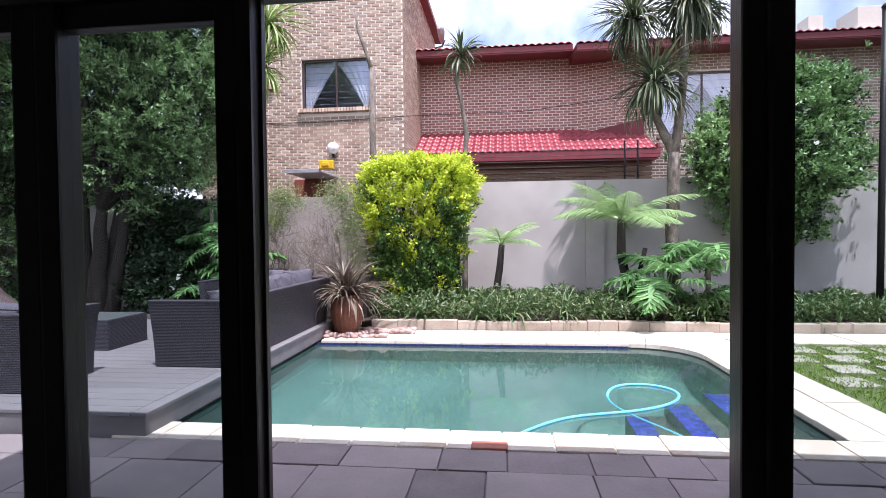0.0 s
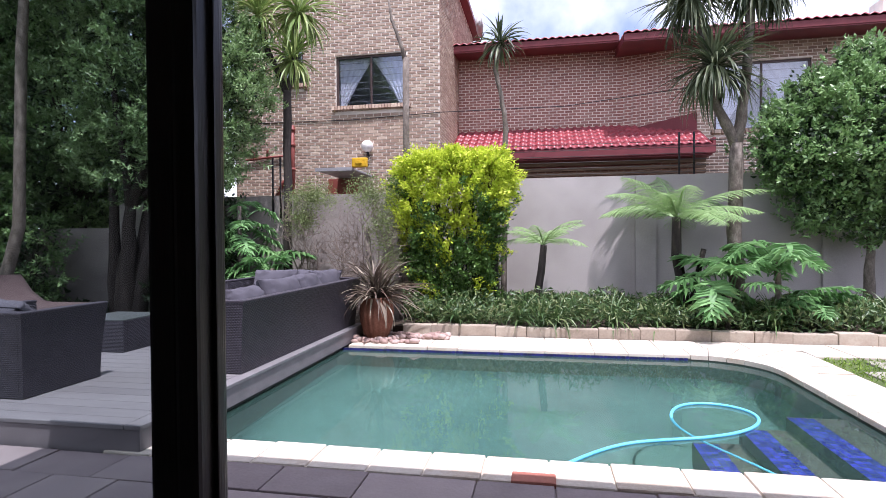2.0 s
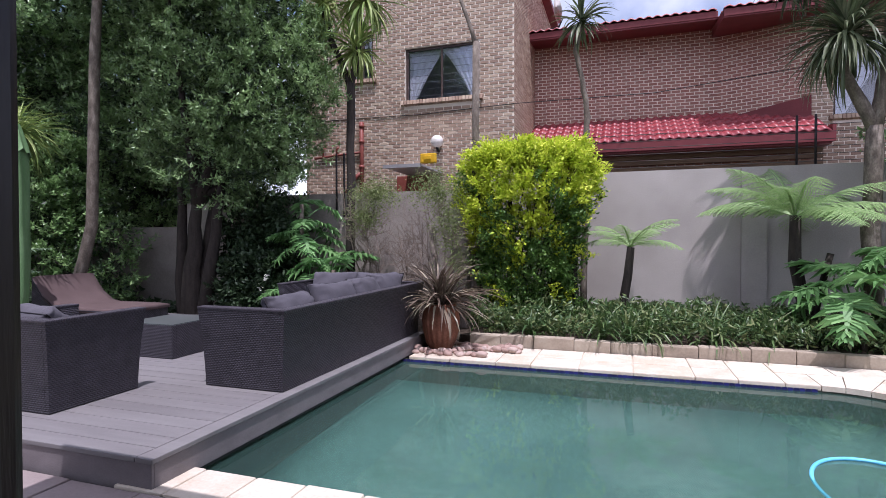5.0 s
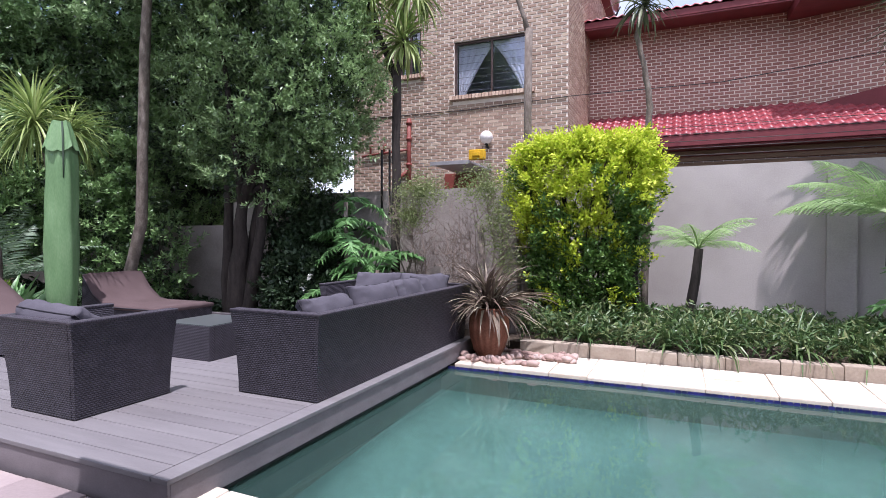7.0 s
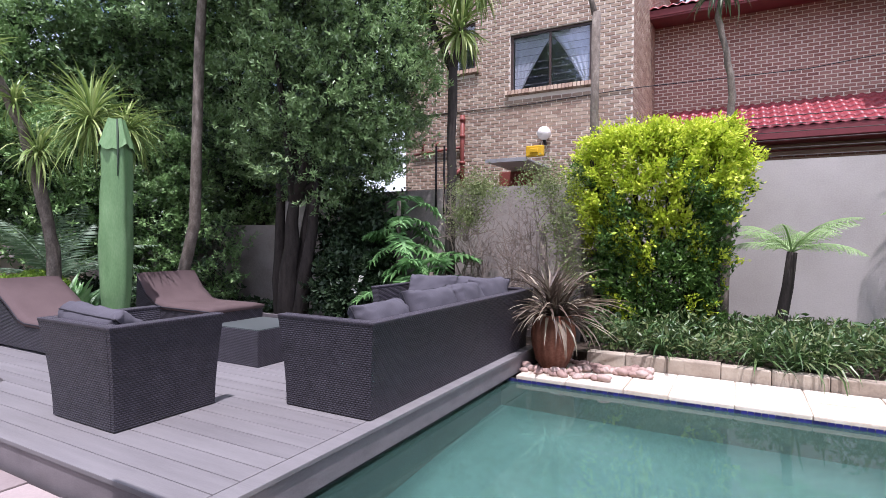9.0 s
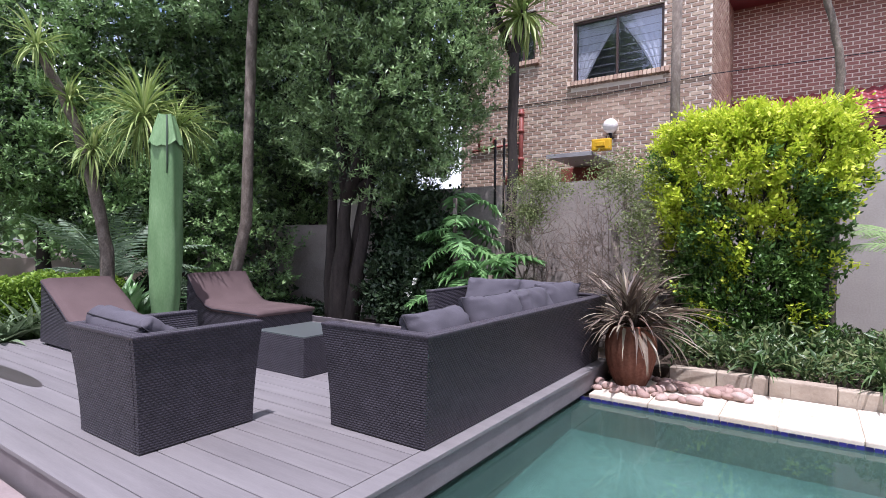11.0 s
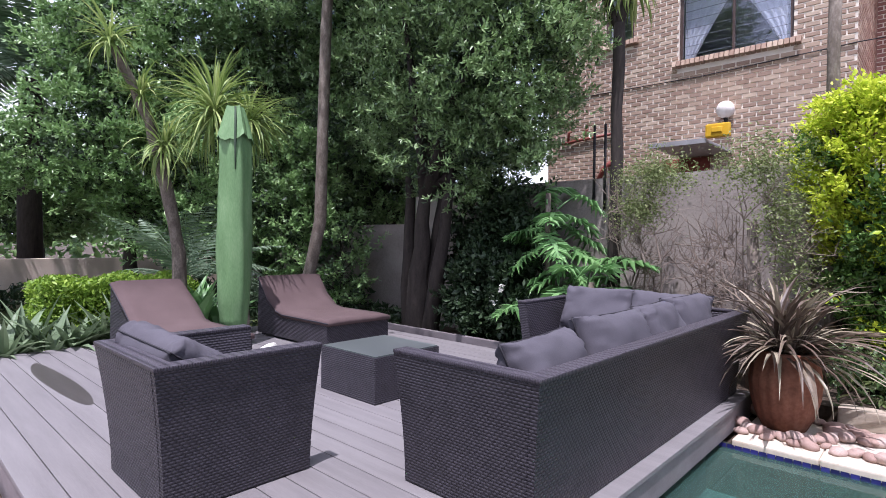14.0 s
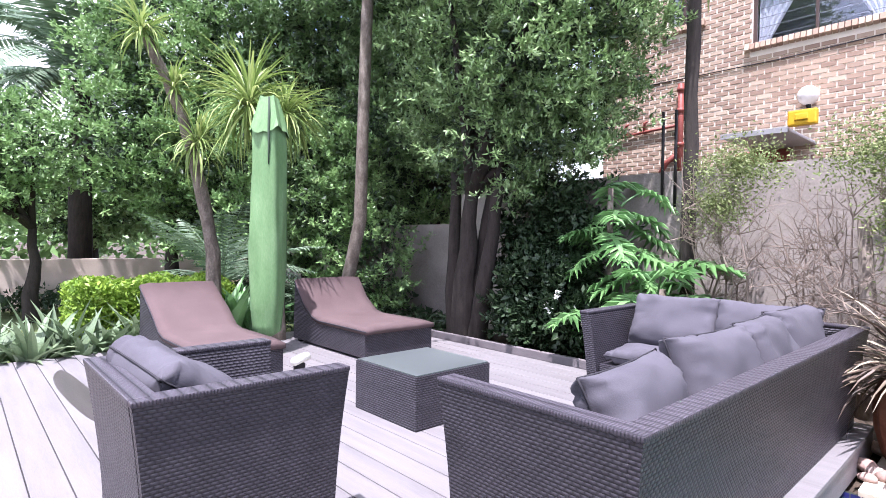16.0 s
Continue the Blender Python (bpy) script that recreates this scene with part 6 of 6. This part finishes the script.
for k, (x, y) in enumerate(((-0.45, 10.45), (-0.15, 10.42), (0.1, 10.5), (0.9, 10.6), (3.05, 10.5), (4.6, 10.6), (5.1, 10.55), (5.6, 10.6), (-1.4, 10.5), (1.5, 10.55))):
    ag = thing("strap_lily", "clump of arching green strap leaves at the kerb", "plant", (x, y, 0.08), group="strap lilies")
    part("leaves", mesh("leaves", *rosette_geo((0, 0, 0.05), 46, 0.62, 0.028, random.Random(100 + k), 0.45, 1.45, 2.1, 5), M["leaf_cover"]), ag)

# planting at the west end of the deck
leaf_stuff("low_hedge", "clipped low lime-green hedge beyond the deck", [(-10.3, 6.35, -0.05, -9.35, 8.2, 0.95)], 17000, 0.07, "leaf_lime", 93, "hedge", 0.5, flat=0.93)
# Shade of the trees put into the colour of this planting.
leaf_stuff("shade_planting", "mixed planting under the trees, leaf colour darkened for their shade", [(-15, 8.3, -0.05, -9.2, 11.3, 0.6), (-15.2, 5.0, -0.05, -14.0, 8.3, 0.55), (-9.2, 10.2, -0.02, -7.6, 11.3, 0.4)], 9000, 0.13, "leaf_shade", 94, "plant", 0.4)
for k in range(15):
    rgk = random.Random(120 + k)
    x, y = -9.05 + rgk.uniform(-0.25, 0.15) - 0.04 * k * 0, 5.35 + 0.135 * k + rgk.uniform(-0.08, 0.08)
    st = thing("bird_of_paradise", "broad-leaved strelitzia clump at the deck's end", "plant", (x, y, -0.05), group="strelitzias")
    part("leaves", mesh("leaves", *rosette_geo((0, 0, 0.05), 15, 0.72, 0.10, rgk, 0.6, 1.45, 1.0, 5), M["leaf_grey"]), st)
for k, (x, y) in enumerate(((-8.95, 8.0), (-8.95, 8.25), (-9.1, 7.9))):
    st = thing("canna", "pale broad-leaved plant beside the umbrella", "plant", (x, y, -0.05), group="cannas")
    part("leaves", mesh("leaves", *rosette_geo((0, 0, 0.1), 10, 1.0, 0.2, random.Random(140 + k), 0.8, 1.45, 1.0, 5), M["leaf_philo"]), st)

# ---- fittings on the neighbour's wall ----
gl = thing("globe_lamp", "round opal wall lamp on the brick wall", "lamp", (-4.52, HY - 0.16, 3.86))
bm = bmesh.new()
bmesh.ops.create_uvsphere(bm, u_segments=24, v_segments=14, radius=0.155)
part("globe", bm_mesh("globe", bm, M["globe"], True), gl)
part("arm", tube_mesh("arm", [(0, 0.19, -0.22), (0, 0.05, -0.22), (0, 0, -0.13)], [0.03, 0.03, 0.045], M["iron"], 8), gl)
yb = thing("alarm_box", "yellow alarm box fixed to the brick wall", "alarm box", (-4.26, HY - 1.42, 3.26))
pbox("case", yb, (-0.18, -0.12, -0.13, 0.18, -0.004, 0.09), M["yellow"], 0.025)
pbox("lens", yb, (-0.08, -0.145, -0.06, 0.08, -0.12, 0.03), M["yellow"], 0.012)
aw = thing("meter_canopy", "small grey canopy over a red-brown hatch", "canopy", (-5.35, HY, 3.08))
pbox("canopy", aw, (0.0, -1.50, 0.0, 0.92, -0.004, 0.05), M["bracket"], 0.012)
pbox("edge_trim", aw, (0.0, -1.515, -0.02, 0.92, -1.504, 0.06), M["bracket"], 0.003)
pbox("hatch", aw, (-0.3, -0.03, -0.6, 0.55, -0.004, -0.02), M["pipe"], 0.01)
dp = thing("drain_pipes", "red-brown drain pipes on the brick wall", "pipe", (0, HY - 0.06, 0))
part("downpipe", tube_mesh("downpipe", [(-6.62, 0, 2.2), (-6.62, 0, 3.7), (-6.62, 0, 4.5)], [0.055, 0.055, 0.055], M["pipe"], 10), dp)
part("branch_pipe", tube_mesh("branch_pipe", [(-6.62, 0, 3.2), (-6.9, 0, 3.0), (-7.1, 0, 2.6)], [0.05, 0.05, 0.05], M["pipe"], 10), dp)
part("waste_pipe", tube_mesh("waste_pipe", [(-8.0, 0, 3.62), (-7.3, 0, 3.68), (-6.65, 0, 3.72)], [0.03, 0.03, 0.03], M["pipe"], 8), dp)
for x in (-7.75, -7.35):
    part("waste_pipe", tube_mesh("waste_pipe", [(x, 0, 3.64), (x, 0, 3.85), (x + 0.06, 0, 3.88)], [0.028, 0.028, 0.028], M["pipe"], 8), dp)
for z in (3.3, 3.95, 4.35):
    part("collar", tube_mesh("collar", [(-6.62, 0, z), (-6.62, 0, z + 0.08)], [0.072, 0.072], M["pipe"], 10), dp)
ds = thing("satellite_dish", "grey satellite dish on the roof edge", "satellite dish", (-2.3, 18.3, 7.2))
part("mast", tube_mesh("mast", [(0, 0, -0.25), (0.15, 0, 0.1), (0.4, 0, 0.15), (0.5, 0, 0.35)], [0.03, 0.03, 0.03, 0.02], M["iron"], 8), ds)
bm = bmesh.new()
bmesh.ops.create_cone(bm, cap_ends=True, segments=24, radius1=0.36, radius2=0.05, depth=0.12)
part("reflector", bm_mesh("reflector", bm, M["dish"], True), ds, m=pose(0.42, 0.0, 0.62, 0, 78, 20))

# electric fence and cables
fe_ = thing("electric_fence", "black electric fence posts and wires along the wall", "fence")
for x in (2.33, 2.58, 9.0):
    part("post", tube_mesh("post", [(x, 12.7, 2.56), (x, 12.7, 3.35)], [0.018, 0.018], M["iron"], 6), fe_)
for x in (-4.95, -4.80):
    part("post", tube_mesh("post", [(x, 11.42, 1.85), (x, 11.42, 2.95)], [0.018, 0.018], M["iron"], 6), fe_)
for i in range(6):
    part("wire", tube_mesh("wire", [(-2.6, 12.7, 2.66 + i * 0.11), (2.33, 12.7, 2.64 + i * 0.11), (9, 12.7, 2.66 + i * 0.11)], [0.006] * 3, M["wire"], 5), fe_)
cb = thing("overhead_cable", "thin black cable strung across the brick front", "cable")
part("cable", tube_mesh("cable", [(-8.25, HY - 0.02, 4.62), (-5.0, HY - 0.03, 4.58), (HX1 + 0.02, HY - 0.03, 4.66), (0.5, 16.9, 4.95), (4.2, 18.06, 5.6)], [0.010] * 5, M["iron"], 5), cb)

# ---- many small pieces, last ----
# patio slabs, coping, far paving
patio = thing("patio", "mauve-grey stone slab patio in the shade", "patio", kind="structure")
pbox("patio_bed", patio, (-8.7, DY + 0.12, -0.06, 6.4, PY0 - 0.36, -0.02), M["slab"], 0)
rp = random.Random(200)
y = DY + 0.13
row = 0
while y < 5.44:
    h = 0.44 if row % 2 else 0.54
    h = min(h, 5.452 - y)
    if 5.452 - (y + h) < 0.15:
        h = 5.452 - y
    x = -8.6 + rp.uniform(0, 0.3)
    while x < 6.3:
        w = rp.choice((0.36, 0.45, 0.55, 0.66))
        if not (x < DX1 and y + h > DY0):
            pbox("paving_slab", patio, (x + 0.004, y + 0.004, -0.055, x + w - 0.004, y + h - 0.004, rp.uniform(-0.008, 0.003)), M["slab"], 0.008)
        x += w
    y += h
    row += 1
cop = thing("pool_coping", "pale sandstone coping round the pool", "coping", kind="structure")
pbox("coping_bed", cop, (PX0 - 0.2, 5.47, -0.055, PX1 + 0.9, PY0 - 0.01, -0.010), M["coping"], 0)
pbox("coping_bed", cop, (PX0 + 0.1, PY1 + 0.02, -0.055, PX1 - R, 10.18, -0.010), M["coping"], 0)
x = PX0 - 0.25
k = 0
while x < PX1 + 0.6:
    w = rp.uniform(0.34, 0.42)
    pbox("coping_stone", cop, (x + 0.004, 5.462, -0.05, x + w - 0.004, PY0 + rp.uniform(0, 0.012), rp.uniform(0.0, 0.01)), M["coping"], 0.014)
    x += w
pbox("coping_stone", cop, (-0.30, 5.447, -0.045, -0.04, 5.58, 0.014), M["redstone"], 0.012, "reddish replacement stone")
x = -2.72
while x < 8.5:
    w = rp.uniform(0.40, 0.62)
    if x + w < PX1 - R:
        for y0, y1 in ((PY1 - 0.012, 9.72), (9.725, 10.185)):
            pbox("paving_slab", cop, (x + 0.004, y0, -0.05, x + w - 0.004, y1, rp.uniform(0.0, 0.008)), M["coping"], 0.012)
    elif x > PX1 + 0.5:
        pbox("paving_slab", cop, (x + 0.004, 9.42, -0.05, x + w - 0.004, 10.185, rp.uniform(0.0, 0.008)), M["coping"], 0.012)
    else:
        if x < PX1 - R - 0.03:
            pbox("paving_slab", cop, (x + 0.004, PY1 - 0.012, -0.05, PX1 - R - 0.003, 9.72, 0.004), M["coping"], 0.012)
        pbox("paving_slab", cop, (x + 0.004, 9.745, -0.05, x + w - 0.004, 10.185, rp.uniform(0.0, 0.008)), M["coping"], 0.012)
    x += w
# curved corner: wedges from the arc out to a square outer edge
cx, cy = PX1 - R, PY1 - R
steps_ = 6


def wedge(a0, a1):
    def outer(a):
        c, s = math.cos(a), math.sin(a)
        t = min((3.05 - cx) / max(c, 1e-6), (9.74 - cy) / max(s, 1e-6))
        return cx + c * t, cy + s * t
    p = [(cx + (R - 0.012) * math.cos(a), cy + (R - 0.012) * math.sin(a)) for a in (a0, (a0 + a1) / 2, a1)]
    q = [outer(a1), outer((a0 + a1) / 2), outer(a0)]
    pts = p + q
    return mesh("coping_stone", [(u, v, z) for z in (-0.05, rp.uniform(0.0, 0.006)) for u, v in pts], [(6, 7, 8, 9, 10, 11)[::-1], (0, 1, 2, 3, 4, 5)] + [(i, (i + 1) % 6, 6 + (i + 1) % 6, 6 + i) for i in range(6)], M["coping"])


for i in range(steps_):
    a0, a1 = radians(90 * i / steps_ + 0.25), radians(90 * (i + 1) / steps_ - 0.25)
    part("coping_stone", wedge(a0, a1), cop)
y = PY0 + 0.01
while y < cy - 0.05:
    h = min(rp.uniform(0.38, 0.5), cy - y)
    pbox("coping_stone", cop, (PX1 - 0.012, y + 0.004, -0.05, 2.70, y + h - 0.004, rp.uniform(0.0, 0.008)), M["coping"], 0.012)
    pbox("coping_stone", cop, (2.705, y + 0.004, -0.05, 3.05, y + h - 0.004, rp.uniform(0.0, 0.008)), M["coping"], 0.012)
    y += h

# stepping pavers with grass
gp = thing("grass_pavers", "square pavers with tufty grass growing between", "paving", kind="structure")
pbox("grass_bed", gp, (3.06, 3.7, -0.06, 8.5, 9.41, -0.03), M["lawn"], 0)
pav = box_mesh("paver", -0.19, -0.19, -0.04, 0.19, 0.19, 0.0, M["paver"], 0.03)
for i in range(9):
    for j in range(10):
        part("paver", pav, gp, m=pose(3.42 + i * 0.56 + (0.28 if j % 2 else 0), 4.4 + j * 0.52, rp.uniform(-0.012, 0.0), 0, 0, rp.uniform(-4, 4)))
rg3 = np.random.default_rng(300)
G = np.stack([rg3.uniform(3.08, 8.4, 26000), rg3.uniform(4.0, 9.38, 26000), np.full(26000, -0.005)], 1)
keepg = rg3.random(26000) < 0.8
tagged(new("grass", leaf_mesh("grass", G[keepg], 0.055, M["leaf_lime"], 301, 0.16, 1.4)), "short tufty grass between pavers", "grass", kind="stuff")

# roof tiles on the lean-to
tv, tf = [], []
for i in range(9):
    t = i / 8
    u = t * 0.212
    z = 0.042 * (0.5 - 0.5 * math.cos(t * math.tau)) if t < 1 else 0.0
    tv += [(u, 0, z + 0.02), (u, 0.40, z + 0.004), (u, 0, z - 0.005)]
for i in range(8):
    a = i * 3
    tf += [(a, a + 3, a + 4, a + 1), (a + 2, a + 5, a + 3, a)]
tile = mesh("roof_tile", tv, tf, M["tile"], True)
pitch = math.degrees(math.atan2(4.74 - 3.86, RY - 17.05))
for r in range(6):
    for c in range(32):
        yy = 16.98 + r * 0.335
        part("roof_tile", tile, roof, m=pose(HX1 + c * 0.2115, yy, 3.865 + (yy - 17.05) * math.tan(radians(pitch)), pitch))
rv, rf = [], []
for x0, x1, ye, ze in ((HX1, 2.0, 17.82, 7.09), (2.0, 14.2, 17.02, 6.81)):
    cnt = int((x1 - x0) / 0.21)
    for r in range(4):
        for c in range(cnt):
            o = len(rv)
            rv += [(x0 + c * 0.21 + a[0], ye + r * 0.38 + a[1], ze + r * 0.045 + a[2]) for a in tv]
            rf += [tuple(o + i for i in f) for f in tf]
part("roof_tile_field", mesh("roof_tile_field", rv, rf, M["tile"], True), house, kind="stuff")

# bricks
def brick_grid(u0, u1, z0, z1, holes):
    out = []
    r = 0
    z = z0
    while z + 0.068 < z1:
        u = u0 + (0.0 if r % 2 else -0.115)
        while u < u1:
            a, b = max(u, u0), min(u + 0.207, u1)
            runs = [(a, b)]
            for h in holes:
                if z < h[3] and z + 0.068 > h[1]:
                    runs = [q for p, r2 in runs for q in ((p, min(r2, h[0])), (max(p, h[2]), r2))]
            for p, r2 in runs:
                if r2 - p > 0.03:
                    out.append((p, z, r2))
            u += 0.23
        z += 0.0855
        r += 1
    return out


def field(name, spots, place, depth, parent, material="brick_stuff", label="rows of mottled brown face bricks"):
    vs, fs = [], []
    for a, z, b in spots:
        o = len(vs)
        e = 0.006
        for u, w, d in ((a, z, 0), (b, z, 0), (b, z + 0.068, 0), (a, z + 0.068, 0), (a + e, z + e, depth), (b - e, z + e, depth), (b - e, z + 0.068 - e, depth), (a + e, z + 0.068 - e, depth)):
            vs.append(place(u, w, d))
        fs += [(o + 4, o + 5, o + 6, o + 7), (o, o + 1, o + 5, o + 4), (o + 1, o + 2, o + 6, o + 5), (o + 2, o + 3, o + 7, o + 6), (o + 3, o, o + 4, o + 7)]
    return part(name, mesh(name, vs, fs, M[material]), parent, label, kind="stuff")


holes1 = [(W1[0], W1[1] - 0.12, W1[2], W1[3]), (W2[0], W2[1] - 0.12, W2[2], W2[3])]
g1 = brick_grid(HX0, HX1, 2.0, 9.0, holes1)
near = [s for s in g1 if -5.6 < s[0] < -3.2 and 3.95 < s[1] < 4.8 and s[2] - s[0] > 0.20]
near = near[:300]
ns_ = set(near)
field("brick_field", [s for s in g1 if s not in ns_], lambda u, w, d: (u, HY - d, w), 0.012, house)
bk = box_mesh("brick", -0.1035, -0.012, -0.034, 0.1035, 0.03, 0.034, M["brick"])
for a, z, b in near:
    part("brick", bk, house, m=pose((a + b) / 2, HY, z + 0.034))
field("brick_field", brick_grid(HY, 22.5, 3.4, 9.0, []), lambda u, w, d: (HX1 + d, u, w), 0.012, house)
# Recess and slanting wall carry the roof's red bounce in their brick colour.
field("brick_field", brick_grid(HX1, 2.15, 2.4, 7.15, []), lambda u, w, d: (u, RY - d, w), 0.012, house, "bounce_brick_stuff", "rows of face bricks tinted by red light bounced off the roof")
sl = math.hypot(1.9, 0.75)
field("brick_field", brick_grid(0, sl, 2.4, 7.15, []), lambda u, w, d: (2.15 + 1.9 * u / sl - 0.37 * d, RY - 0.75 * u / sl - 0.93 * d, w), 0.012, house, "bounce_brick_stuff", "rows of face bricks tinted by red light bounced off the roof")
field("brick_field", brick_grid(4.05, 14, 2.4, 7.15, [(W3[0], W3[1] - 0.12, W3[2], W3[3])]), lambda u, w, d: (u, 18.1 - d, w), 0.012, house)
